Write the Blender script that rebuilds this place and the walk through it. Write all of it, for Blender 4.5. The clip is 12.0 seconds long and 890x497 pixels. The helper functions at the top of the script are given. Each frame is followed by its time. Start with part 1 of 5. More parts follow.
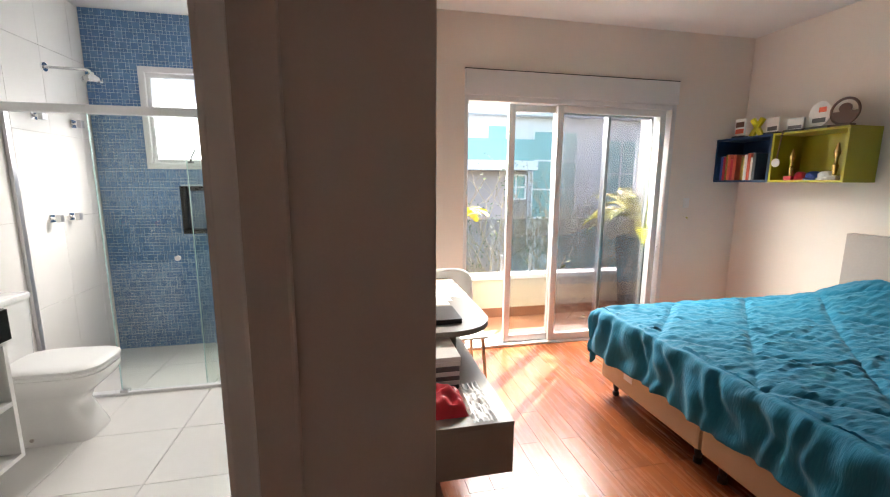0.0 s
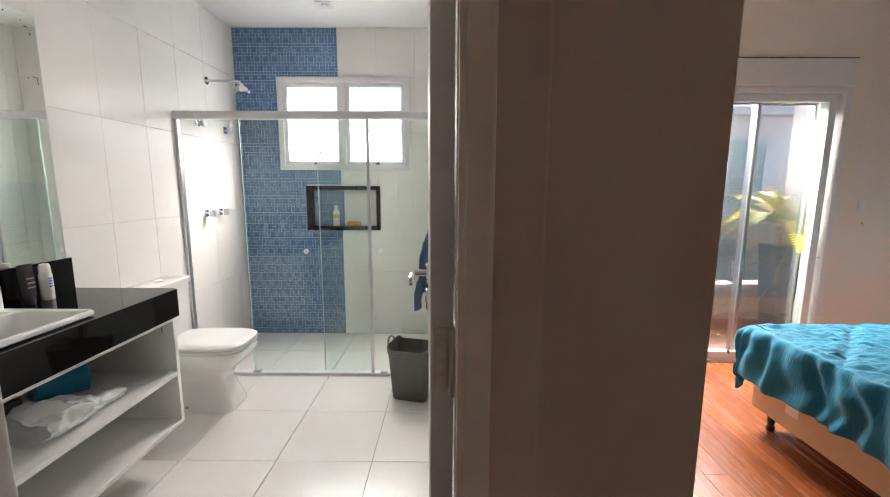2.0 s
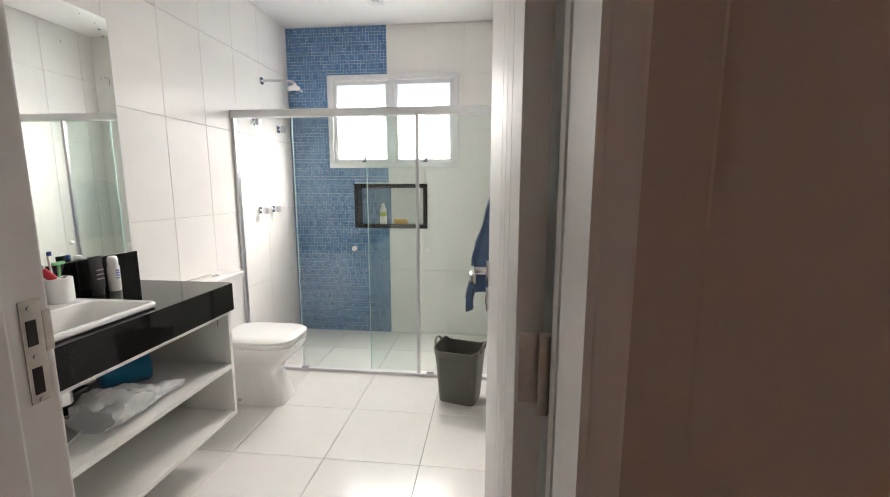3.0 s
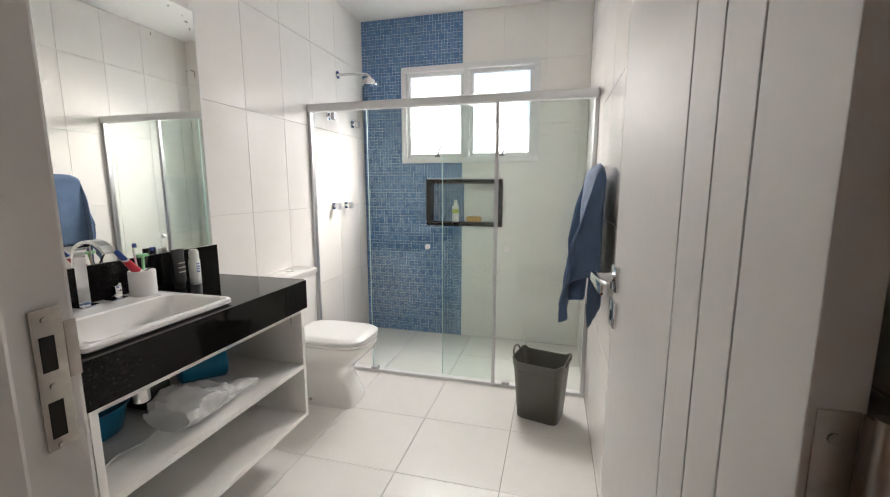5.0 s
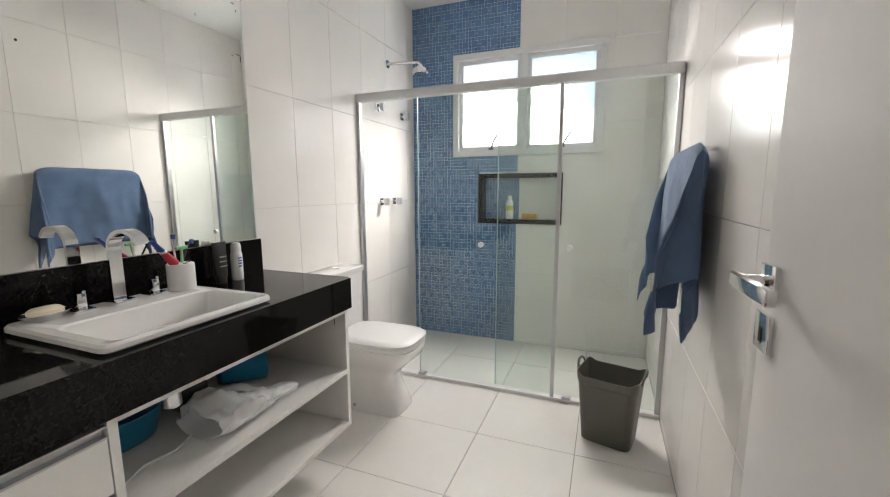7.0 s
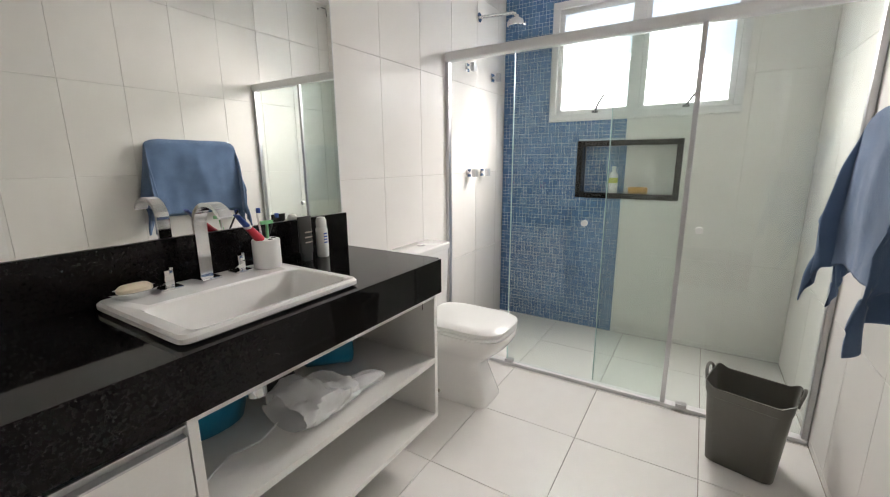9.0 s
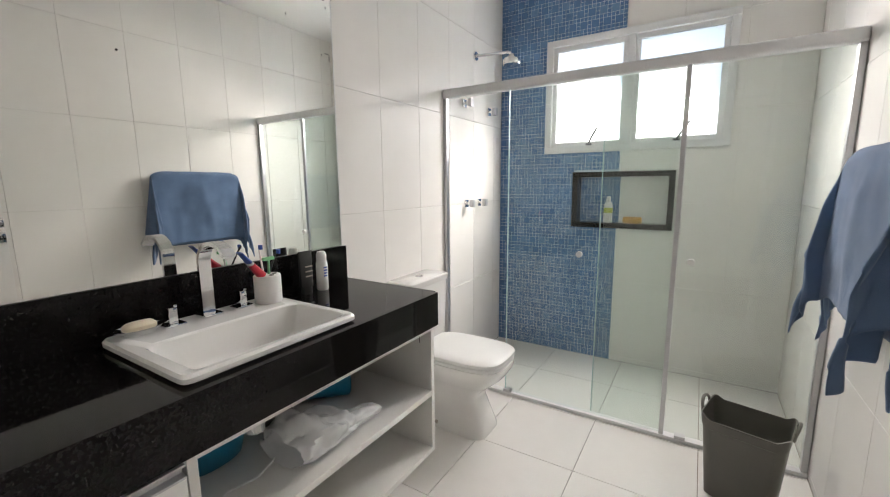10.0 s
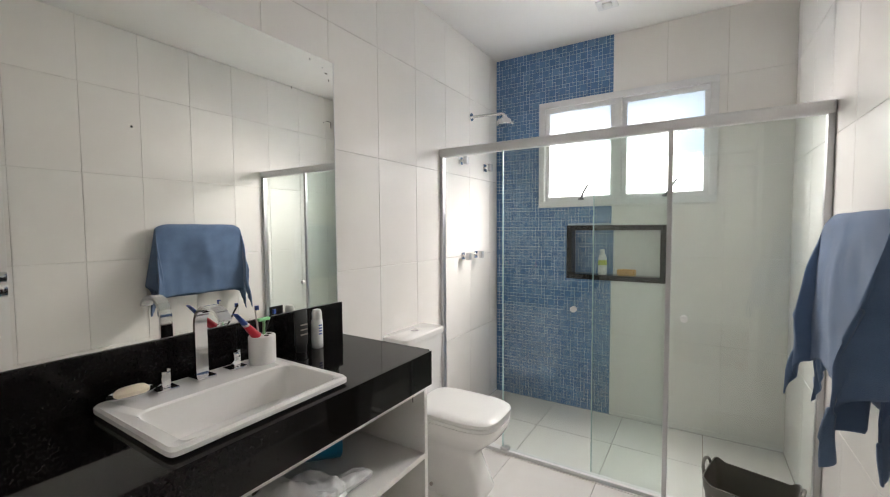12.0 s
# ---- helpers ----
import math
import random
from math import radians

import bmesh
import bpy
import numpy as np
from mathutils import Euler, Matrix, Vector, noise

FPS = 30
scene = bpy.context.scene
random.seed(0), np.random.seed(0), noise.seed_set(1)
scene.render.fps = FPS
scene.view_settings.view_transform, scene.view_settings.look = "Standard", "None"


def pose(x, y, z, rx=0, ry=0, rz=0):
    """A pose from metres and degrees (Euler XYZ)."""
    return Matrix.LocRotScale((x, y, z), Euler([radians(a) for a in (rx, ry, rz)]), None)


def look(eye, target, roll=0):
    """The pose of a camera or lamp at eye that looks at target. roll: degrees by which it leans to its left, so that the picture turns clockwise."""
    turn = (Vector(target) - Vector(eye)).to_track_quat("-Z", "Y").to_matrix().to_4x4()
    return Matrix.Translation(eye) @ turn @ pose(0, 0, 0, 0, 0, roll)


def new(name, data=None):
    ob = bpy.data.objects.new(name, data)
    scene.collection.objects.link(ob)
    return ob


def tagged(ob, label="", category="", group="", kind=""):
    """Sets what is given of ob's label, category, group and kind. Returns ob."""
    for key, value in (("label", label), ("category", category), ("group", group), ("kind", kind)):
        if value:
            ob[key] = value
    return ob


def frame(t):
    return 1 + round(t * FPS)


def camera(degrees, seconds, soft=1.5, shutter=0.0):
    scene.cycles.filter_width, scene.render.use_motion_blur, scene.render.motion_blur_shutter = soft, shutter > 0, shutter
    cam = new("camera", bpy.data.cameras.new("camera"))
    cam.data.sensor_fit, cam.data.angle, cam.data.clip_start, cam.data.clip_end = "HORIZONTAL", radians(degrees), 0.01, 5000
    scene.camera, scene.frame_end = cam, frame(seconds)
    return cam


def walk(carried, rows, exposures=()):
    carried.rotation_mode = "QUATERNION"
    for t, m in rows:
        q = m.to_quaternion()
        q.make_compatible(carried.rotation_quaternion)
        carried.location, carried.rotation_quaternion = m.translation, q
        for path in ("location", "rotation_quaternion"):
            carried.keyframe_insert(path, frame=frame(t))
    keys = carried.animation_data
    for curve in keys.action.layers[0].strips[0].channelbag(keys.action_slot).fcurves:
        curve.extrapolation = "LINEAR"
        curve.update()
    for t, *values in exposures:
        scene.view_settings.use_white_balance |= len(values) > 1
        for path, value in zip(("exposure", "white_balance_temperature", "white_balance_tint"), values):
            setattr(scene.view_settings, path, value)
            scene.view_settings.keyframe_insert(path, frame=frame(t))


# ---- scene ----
cam = camera(94.8, 12.0, soft=1.1)
PATH = [
    (0, (0.193, 0.126, 1.465), (0.604, 2.057, 1.144), 0.3),
    (0.5, (0.143, 0.152, 1.437), (0.459, 2.102, 1.127), 0.2),
    (1, (0.097, 0.178, 1.417), (0.305, 2.144, 1.116), 0.2),
    (1.5, (0.06, 0.203, 1.417), (0.151, 2.178, 1.116), 0.2),
    (2, (0.018, 0.242, 1.409), (0.005, 2.22, 1.113), 0.2),
    (2.5, (-0.012, 0.29, 1.392), (-0.131, 2.265, 1.099), 0.0),
    (3, (-0.044, 0.324, 1.383), (-0.255, 2.291, 1.089), 0.1),
    (5, (-0.181, 0.517, 1.349), (-0.688, 2.429, 1.053), 0.0),
    (5.5, (-0.218, 0.579, 1.332), (-0.788, 2.474, 1.041), 0.0),
    (6, (-0.246, 0.638, 1.324), (-0.879, 2.513, 1.031), 0.0),
    (6.5, (-0.273, 0.683, 1.306), (-0.962, 2.538, 1.014), -0.0),
    (8.3, (-0.424, 0.881, 1.181), (-1.289, 2.657, 0.866), -0.1),
    (8.5, (-0.529, 0.923, 1.129), (-1.467, 2.635, 0.695), -0.1),
    (8.7, (-0.515, 0.924, 1.179), (-1.532, 2.577, 0.698), -0.5),
    (8.9, (-0.485, 0.893, 1.278), (-1.518, 2.552, 0.853), -0.5),
    (9, (-0.487, 0.888, 1.286), (-1.517, 2.549, 0.866), -0.4),
    (9.5, (-0.47, 0.875, 1.315), (-1.508, 2.544, 0.946), -0.5),
    (10, (-0.452, 0.867, 1.339), (-1.496, 2.543, 1.028), -0.5),
    (10.5, (-0.441, 0.861, 1.358), (-1.491, 2.545, 1.109), -0.5),
    (11, (-0.43, 0.856, 1.378), (-1.484, 2.546, 1.188), -0.4),
    (11.5, (-0.42, 0.856, 1.395), (-1.477, 2.548, 1.257), -0.5),
    (12, (-0.411, 0.855, 1.408), (-1.468, 2.55, 1.306), -0.4),
]
walk(cam, [(t, look(eye, target, roll)) for t, eye, target, roll in PATH], exposures=[(0.0, 2.95), (1.2, 2.75), (3.0, 3.05), (5.0, 2.85), (6.5, 2.7), (9.0, 2.75), (12.0, 2.62)])

# ---- light ----
SUN_EL, SUN_AZ = 41.0, 47.0          # height, and turn from +y towards +x
world = bpy.data.worlds.new("sky")
scene.world = world
world.use_nodes = True
wn = world.node_tree.nodes
sky = wn.new("ShaderNodeTexSky")
sky.sky_type, sky.sun_disc = "NISHITA", False
sky.sun_elevation, sky.sun_rotation = radians(SUN_EL), radians(SUN_AZ)
wn["Background"].inputs[1].default_value = 0.15
world.node_tree.links.new(sky.outputs[0], wn["Background"].inputs[0])
SUN_DIR = Vector((math.sin(radians(SUN_AZ)) * math.cos(radians(SUN_EL)), math.cos(radians(SUN_AZ)) * math.cos(radians(SUN_EL)), math.sin(radians(SUN_EL))))
sun = new("sun", bpy.data.lights.new("sun", "SUN"))
sun.data.energy, sun.data.angle, sun.data.color = 3.8, radians(0.6), (1.0, 0.94, 0.84)
sun.matrix_world = look(SUN_DIR * 30, (0, 0, 0))


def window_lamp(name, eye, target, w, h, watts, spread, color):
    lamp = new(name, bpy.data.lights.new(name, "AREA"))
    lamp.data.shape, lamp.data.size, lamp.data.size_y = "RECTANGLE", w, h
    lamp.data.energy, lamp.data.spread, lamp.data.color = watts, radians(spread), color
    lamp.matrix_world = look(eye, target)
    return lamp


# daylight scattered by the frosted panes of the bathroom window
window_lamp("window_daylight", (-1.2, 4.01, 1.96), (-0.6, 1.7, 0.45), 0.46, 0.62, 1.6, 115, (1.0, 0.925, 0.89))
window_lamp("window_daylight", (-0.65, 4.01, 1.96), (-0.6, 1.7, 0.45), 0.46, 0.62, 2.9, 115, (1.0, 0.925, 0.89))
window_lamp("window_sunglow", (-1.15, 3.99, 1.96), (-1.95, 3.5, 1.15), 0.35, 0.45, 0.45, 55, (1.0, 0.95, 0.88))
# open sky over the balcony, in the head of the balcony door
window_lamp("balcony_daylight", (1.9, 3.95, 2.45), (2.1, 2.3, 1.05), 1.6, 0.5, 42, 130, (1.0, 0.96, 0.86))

# ---- materials ----


def mat(name, color, rough=0.5, metal=0.0, var=0.06, scale=3.0, bump=0.0, bscale=80.0, coat=0.0, spec=0.5, rvar=0.08, stretch=(1, 1, 1), sheen=0.0, rand=0.0):
    m = bpy.data.materials.new(name)
    m.use_nodes = True
    n, l = m.node_tree.nodes, m.node_tree.links
    b = n["Principled BSDF"]
    geo = n.new("ShaderNodeNewGeometry")
    mp = n.new("ShaderNodeMapping")
    mp.inputs["Scale"].default_value = stretch
    l.new(geo.outputs["Position"], mp.inputs[0])
    big = n.new("ShaderNodeTexNoise")
    big.inputs["Scale"].default_value, big.inputs["Detail"].default_value = scale, 5
    fine = n.new("ShaderNodeTexNoise")
    fine.inputs["Scale"].default_value, fine.inputs["Detail"].default_value = bscale, 3
    for t in (big, fine):
        l.new(mp.outputs[0], t.inputs["Vector"])
    mix = n.new("ShaderNodeMix")
    mix.data_type = "RGBA"
    mix.inputs[6].default_value = (*[c * (1 - var) for c in color], 1)
    mix.inputs[7].default_value = (*[min(1, c * (1 + var)) for c in color], 1)
    add = n.new("ShaderNodeMath")
    add.operation = "MULTIPLY_ADD"
    l.new(fine.outputs[0], add.inputs[0])
    add.inputs[1].default_value = 0.5
    l.new(big.outputs[0], add.inputs[2])
    ramp = n.new("ShaderNodeMapRange")
    ramp.inputs[1].default_value, ramp.inputs[2].default_value = 0.5, 1.0
    l.new(add.outputs[0], ramp.inputs[0])
    fac = ramp.outputs[0]
    if rand:
        info = n.new("ShaderNodeObjectInfo")
        blend = n.new("ShaderNodeMix")
        blend.inputs[0].default_value = rand
        l.new(fac, blend.inputs[2])
        l.new(info.outputs["Random"], blend.inputs[3])
        fac = blend.outputs[0]
    l.new(fac, mix.inputs[0])
    l.new(mix.outputs[2], b.inputs["Base Color"])
    rr = n.new("ShaderNodeMapRange")
    rr.inputs[1].default_value, rr.inputs[2].default_value = 0.3, 0.7
    rr.inputs[3].default_value, rr.inputs[4].default_value = max(0.02, rough - rvar * rough), min(1, rough + rvar * rough)
    l.new(big.outputs[0], rr.inputs[0])
    l.new(rr.outputs[0], b.inputs["Roughness"])
    b.inputs["Metallic"].default_value = metal
    b.inputs["Specular IOR Level"].default_value = spec
    b.inputs["Coat Weight"].default_value = coat
    b.inputs["Sheen Weight"].default_value = sheen
    if bump:
        bp = n.new("ShaderNodeBump")
        bp.inputs["Strength"].default_value, bp.inputs["Distance"].default_value = bump, 0.004
        l.new(fine.outputs[0], bp.inputs["Height"])
        l.new(bp.outputs[0], b.inputs["Normal"])
    return m


def glass_mat(name, color, rough=0.0, weight=0.05):
    """Thin pane: clear with a true reflection on top."""
    m = bpy.data.materials.new(name)
    m.use_nodes = True
    n, l = m.node_tree.nodes, m.node_tree.links
    n.remove(n["Principled BSDF"])
    tr, gl, mx, fr = n.new("ShaderNodeBsdfTransparent"), n.new("ShaderNodeBsdfGlossy"), n.new("ShaderNodeMixShader"), n.new("ShaderNodeLayerWeight")
    tr.inputs[0].default_value = (*color, 1)
    gl.inputs["Roughness"].default_value = rough
    fr.inputs["Blend"].default_value = 0.5
    pw, ad = n.new("ShaderNodeMath"), n.new("ShaderNodeMath")
    pw.operation, pw.inputs[1].default_value = "POWER", 5.0
    ad.operation, ad.inputs[1].default_value, ad.inputs[2].default_value = "MULTIPLY_ADD", 0.9, weight
    l.new(fr.outputs["Facing"], pw.inputs[0])
    l.new(pw.outputs[0], ad.inputs[0])
    l.new(ad.outputs[0], mx.inputs[0])
    l.new(tr.outputs[0], mx.inputs[1])
    l.new(gl.outputs[0], mx.inputs[2])
    l.new(mx.outputs[0], n["Material Output"].inputs[0])
    return m


def frosted_mat(name, color):
    m = bpy.data.materials.new(name)
    m.use_nodes = True
    n, l = m.node_tree.nodes, m.node_tree.links
    n.remove(n["Principled BSDF"])
    tr, df, mx = n.new("ShaderNodeBsdfTranslucent"), n.new("ShaderNodeBsdfDiffuse"), n.new("ShaderNodeMixShader")
    tr.inputs[0].default_value = (*color, 1)
    df.inputs[0].default_value = (*color, 1)
    mx.inputs[0].default_value = 0.15
    l.new(tr.outputs[0], mx.inputs[1])
    l.new(df.outputs[0], mx.inputs[2])
    l.new(mx.outputs[0], n["Material Output"].inputs[0])
    return m


M_WALL = mat("bedroom_paint", (0.81, 0.735, 0.665), 0.75, var=0.03, scale=1.5, bump=0.06, bscale=220)
# wall paint darkened and browned: the backlit side's shade is in the colour
M_HALL = mat("shaded_wall_paint", (0.6, 0.525, 0.475), 0.7, var=0.04, scale=1.5, bump=0.06, bscale=220)
M_CEIL = mat("ceiling_paint", (0.82, 0.81, 0.79), 0.85, var=0.02, scale=1.2, bump=0.04, bscale=200)
M_TILE = mat("white_wall_tile", (0.8, 0.78, 0.75), 0.17, var=0.03, scale=1.5, rand=0.4, bump=0.012, bscale=9, spec=0.07)
M_GROUT = mat("grout", (0.66, 0.63, 0.58), 0.9, var=0.15, scale=8)
M_FTILE = mat("white_floor_tile", (0.78, 0.76, 0.73), 0.2, var=0.04, scale=2.0, rand=0.4, bump=0.012, bscale=14)
M_FGROUT = mat("floor_grout", (0.32, 0.28, 0.24), 0.9, var=0.2, scale=9)
M_BLUES = [mat("blue_mosaic", c, 0.2, var=0.14, scale=14, bump=0.02, bscale=60) for c in ((0.11, 0.21, 0.39), (0.125, 0.235, 0.42), (0.16, 0.28, 0.46), (0.115, 0.22, 0.4))]
M_BGROUT = mat("mosaic_grout", (0.52, 0.61, 0.7), 0.85, var=0.1, scale=12)
M_GRANITE = mat("black_granite", (0.007, 0.0065, 0.0065), 0.05, var=0.25, scale=120, bscale=400, spec=0.22)
M_CERAMIC = mat("white_ceramic", (0.85, 0.84, 0.82), 0.1, var=0.01, coat=0.4)
M_LACQ = mat("white_laminate", (0.8, 0.79, 0.76), 0.35, var=0.02, bump=0.02, bscale=150)
M_DOOR = mat("white_door_paint", (0.82, 0.81, 0.79), 0.6, var=0.02, scale=2, bump=0.03, bscale=40, spec=0.12)
M_ALU = mat("brushed_aluminium", (0.55, 0.55, 0.56), 0.35, 0.9, var=0.05, bscale=200)
M_WALU = mat("white_aluminium", (0.72, 0.72, 0.72), 0.3, var=0.03)
M_CHROME = mat("chrome", (0.78, 0.78, 0.79), 0.08, 1.0, var=0.02)
M_NICKEL = mat("worn_nickel", (0.5, 0.46, 0.42), 0.35, 1.0, var=0.15, scale=30)
M_DARK = mat("dark_recess", (0.02, 0.018, 0.016), 0.8)
M_TOWEL = mat("blue_terry", (0.105, 0.165, 0.28), 0.95, var=0.16, scale=9, bump=0.7, bscale=420, sheen=0.3, spec=0.1)
M_BIN = mat("grey_plastic", (0.12, 0.118, 0.1), 0.42, var=0.05, bump=0.05, bscale=300)
M_TEAL = mat("teal_plastic", (0.008, 0.2, 0.36), 0.3, var=0.05)
M_BLACKP = mat("black_plastic", (0.02, 0.02, 0.02), 0.3, var=0.05)
M_WHITEP = mat("white_plastic", (0.8, 0.8, 0.78), 0.3, var=0.02)
M_RED = mat("red_plastic", (0.55, 0.02, 0.04), 0.35, var=0.05)
M_BLUEP = mat("blue_plastic", (0.03, 0.08, 0.35), 0.35, var=0.05)
M_GREENP = mat("green_plastic", (0.25, 0.6, 0.3), 0.35, var=0.05)
M_LABEL = mat("lime_label", (0.5, 0.55, 0.08), 0.5)
M_SOAP = mat("cream_soap", (0.82, 0.72, 0.55), 0.45, var=0.03)
M_SPONGE = mat("orange_sponge", (0.62, 0.33, 0.06), 0.9, var=0.15, scale=30, bump=0.5, bscale=200)
M_WOOD = mat("red_wood_plank", (0.25, 0.07, 0.022), 0.27, var=0.38, scale=5, bump=0.04, bscale=60, stretch=(8, 0.5, 8), rand=0.6, coat=0.12)
M_JOINT = mat("plank_joint", (0.07, 0.025, 0.012), 0.8)
M_TAUPE = mat("taupe_laminate", (0.25, 0.225, 0.2), 0.4, var=0.05, bump=0.03, bscale=90)
M_QUILT = mat("teal_quilt", (0.01, 0.16, 0.265), 0.7, var=0.2, scale=3, bump=0.6, bscale=22, sheen=0.08, spec=0.25, stretch=(0.6, 6, 1))
M_BOX = mat("beige_bed_fabric", (0.55, 0.4, 0.25), 0.9, var=0.08, bump=0.3, bscale=350)
M_HEADB = mat("grey_headboard", (0.42, 0.36, 0.32), 0.7, var=0.05)
M_NAVY = mat("navy_lacquer", (0.008, 0.035, 0.1), 0.35, var=0.06)
M_LIME = mat("lime_lacquer", (0.42, 0.37, 0.015), 0.35, var=0.06)
M_GOLD = mat("gold_plastic", (0.6, 0.42, 0.14), 0.25, 0.9)
M_BROWN = mat("dark_wood", (0.09, 0.035, 0.018), 0.4, var=0.15)
M_ORANGE = mat("orange_print", (0.65, 0.12, 0.06), 0.4)
M_PAPER = mat("paper", (0.78, 0.77, 0.74), 0.8, var=0.03)
M_GREYB = mat("grey_cover", (0.12, 0.12, 0.13), 0.5)
M_YEL = mat("yellow_print", (0.75, 0.7, 0.02), 0.4)
M_CREAM = mat("cream_render", (0.62, 0.54, 0.4), 0.85, var=0.06, bump=0.1, bscale=120)
M_TERRA = mat("terracotta", (0.28, 0.12, 0.06), 0.6, var=0.2, scale=4)
M_FACADE = mat("facade_paint", (0.74, 0.7, 0.68), 0.85, var=0.05, scale=0.8)
M_FACADEG = mat("facade_grey", (0.32, 0.27, 0.25), 0.85, var=0.08, scale=0.8)
M_GGLASS = mat("green_glass", (0.22, 0.4, 0.39), 0.08, var=0.1, scale=0.6)
M_POT = mat("dark_pot", (0.05, 0.035, 0.03), 0.55, var=0.15)
M_LEAF = mat("frond", (0.22, 0.26, 0.04), 0.45, var=0.35, scale=12)
M_YLEAF = mat("yellow_frond", (0.55, 0.5, 0.03), 0.45, var=0.2, scale=12)
M_TWIG = mat("bark", (0.34, 0.26, 0.17), 0.9, var=0.25, scale=10)
M_GREEN = mat("shrub_leaf", (0.08, 0.11, 0.035), 0.6, var=0.4, scale=5)
M_GROUND = mat("street_ground", (0.12, 0.115, 0.1), 0.9, var=0.25, scale=0.5)
M_GLASS = glass_mat("clear_glass", (0.8, 0.82, 0.81))
M_SGLASS = glass_mat("shower_glass", (0.93, 0.965, 0.95))
M_EDGE = mat("glass_edge", (0.5, 0.68, 0.66), 0.15, var=0.05)
M_SCREEN = glass_mat("hazy_screen_glass", (0.74, 0.7, 0.74), 0.5, 0.14)
M_FROST = frosted_mat("frosted_glass", (0.9, 0.92, 0.93))
M_BAG = bpy.data.materials.new("clear_film")
M_BAG.use_nodes = True
_n = M_BAG.node_tree.nodes
_b = _n["Principled BSDF"]
_b.inputs["Base Color"].default_value = (0.9, 0.91, 0.91, 1)
_b.inputs["Roughness"].default_value = 0.22
_b.inputs["Alpha"].default_value = 0.7
M_MIRROR = bpy.data.materials.new("mirror_silver")
M_MIRROR.use_nodes = True
_b = M_MIRROR.node_tree.nodes["Principled BSDF"]
_b.inputs["Base Color"].default_value = (0.9, 0.91, 0.88, 1)
_b.inputs["Metallic"].default_value, _b.inputs["Roughness"].default_value = 1.0, 0.005
M_LAMPW = mat("lamp_lens", (0.7, 0.7, 0.68), 0.3)

# ---- mesh helpers ----


def finish(bm, name, mats, smooth=False):
    bmesh.ops.recalc_face_normals(bm, faces=bm.faces)
    me = bpy.data.meshes.new(name)
    bm.to_mesh(me)
    bm.free()
    for m in mats if isinstance(mats, (list, tuple)) else [mats]:
        me.materials.append(m)
    if smooth:
        me.shade_smooth()
        me.set_sharp_from_angle(angle=radians(38))
    return me


def put(name, me, base=(0, 0, 0), parent=None, **tags):
    """Links a mesh that is drawn in world coordinates, with its origin moved to base."""
    off = Vector(base)
    if any(base):
        me.transform(Matrix.Translation(-off))
    ob = new(name, me)
    ob.location = off
    if parent is not None:
        ob.parent = parent
        ob.matrix_parent_inverse = Matrix.Translation(parent.location).inverted() if parent.rotation_euler.z == 0 else parent.matrix_basis.inverted()
    return tagged(ob, **tags)


def empty(name, base, label, category, group="", kind=""):
    ob = new(name)
    ob.location = base
    ob.empty_display_size = 0.1
    return tagged(ob, label, category, group, kind)


def add_box(bm, x0, x1, y0, y1, z0, z1, bevel=0.0, seg=2, mi=0, m=None):
    r = bmesh.ops.create_cube(bm, size=1)
    vs = r["verts"]
    for v in vs:
        v.co = Vector((x0 + (v.co.x + 0.5) * (x1 - x0), y0 + (v.co.y + 0.5) * (y1 - y0), z0 + (v.co.z + 0.5) * (z1 - z0)))
        if m is not None:
            v.co = m @ v.co
    fs = {f for v in vs for f in v.link_faces}
    for f in fs:
        f.material_index = mi
    if bevel:
        es = list({e for v in vs for e in v.link_edges})
        r = bmesh.ops.bevel(bm, geom=es, offset=bevel, segments=seg, profile=0.6, affect="EDGES")
        for f in r["faces"]:
            f.material_index = mi


def box(name, x0, x1, y0, y1, z0, z1, m, bevel=0.003, parent=None, **tags):
    bm = bmesh.new()
    add_box(bm, x0, x1, y0, y1, z0, z1, bevel)
    return put(name, finish(bm, name, m), ((x0 + x1) / 2, (y0 + y1) / 2, z0), parent, **tags)


def boxes(name, rows, m, bevel=0.0, parent=None, **tags):
    bm = bmesh.new()
    for r in rows:
        add_box(bm, *r, bevel)
    r = rows[0]
    return put(name, finish(bm, name, m), ((r[0] + r[1]) / 2, (r[2] + r[3]) / 2, r[4]), parent, **tags)


def ring(cx, cy, z, rx, ry, p=4.0, n=32):
    """A rounded rectangle as a ring of points; p = 2 is an ellipse."""
    out = []
    for i in range(n):
        a = 2 * math.pi * i / n
        c, s = math.cos(a), math.sin(a)
        out.append(Vector((cx + rx * math.copysign(abs(c) ** (2 / p), c), cy + ry * math.copysign(abs(s) ** (2 / p), s), z)))
    return out


def add_loft(bm, rings, cap0=True, cap1=True, mi=0):
    rows = [[bm.verts.new(p) for p in r] for r in rings]
    n = len(rows[0])
    for a, b in zip(rows, rows[1:]):
        for i in range(n):
            bm.faces.new((a[i], a[(i + 1) % n], b[(i + 1) % n], b[i])).material_index = mi
    if cap0:
        bm.faces.new(rows[0][::-1]).material_index = mi
    if cap1:
        bm.faces.new(rows[-1]).material_index = mi


def loft(name, rings, m, base, parent=None, cap0=True, cap1=True, **tags):
    bm = bmesh.new()
    add_loft(bm, rings, cap0, cap1)
    return put(name, finish(bm, name, m, True), base, parent, **tags)


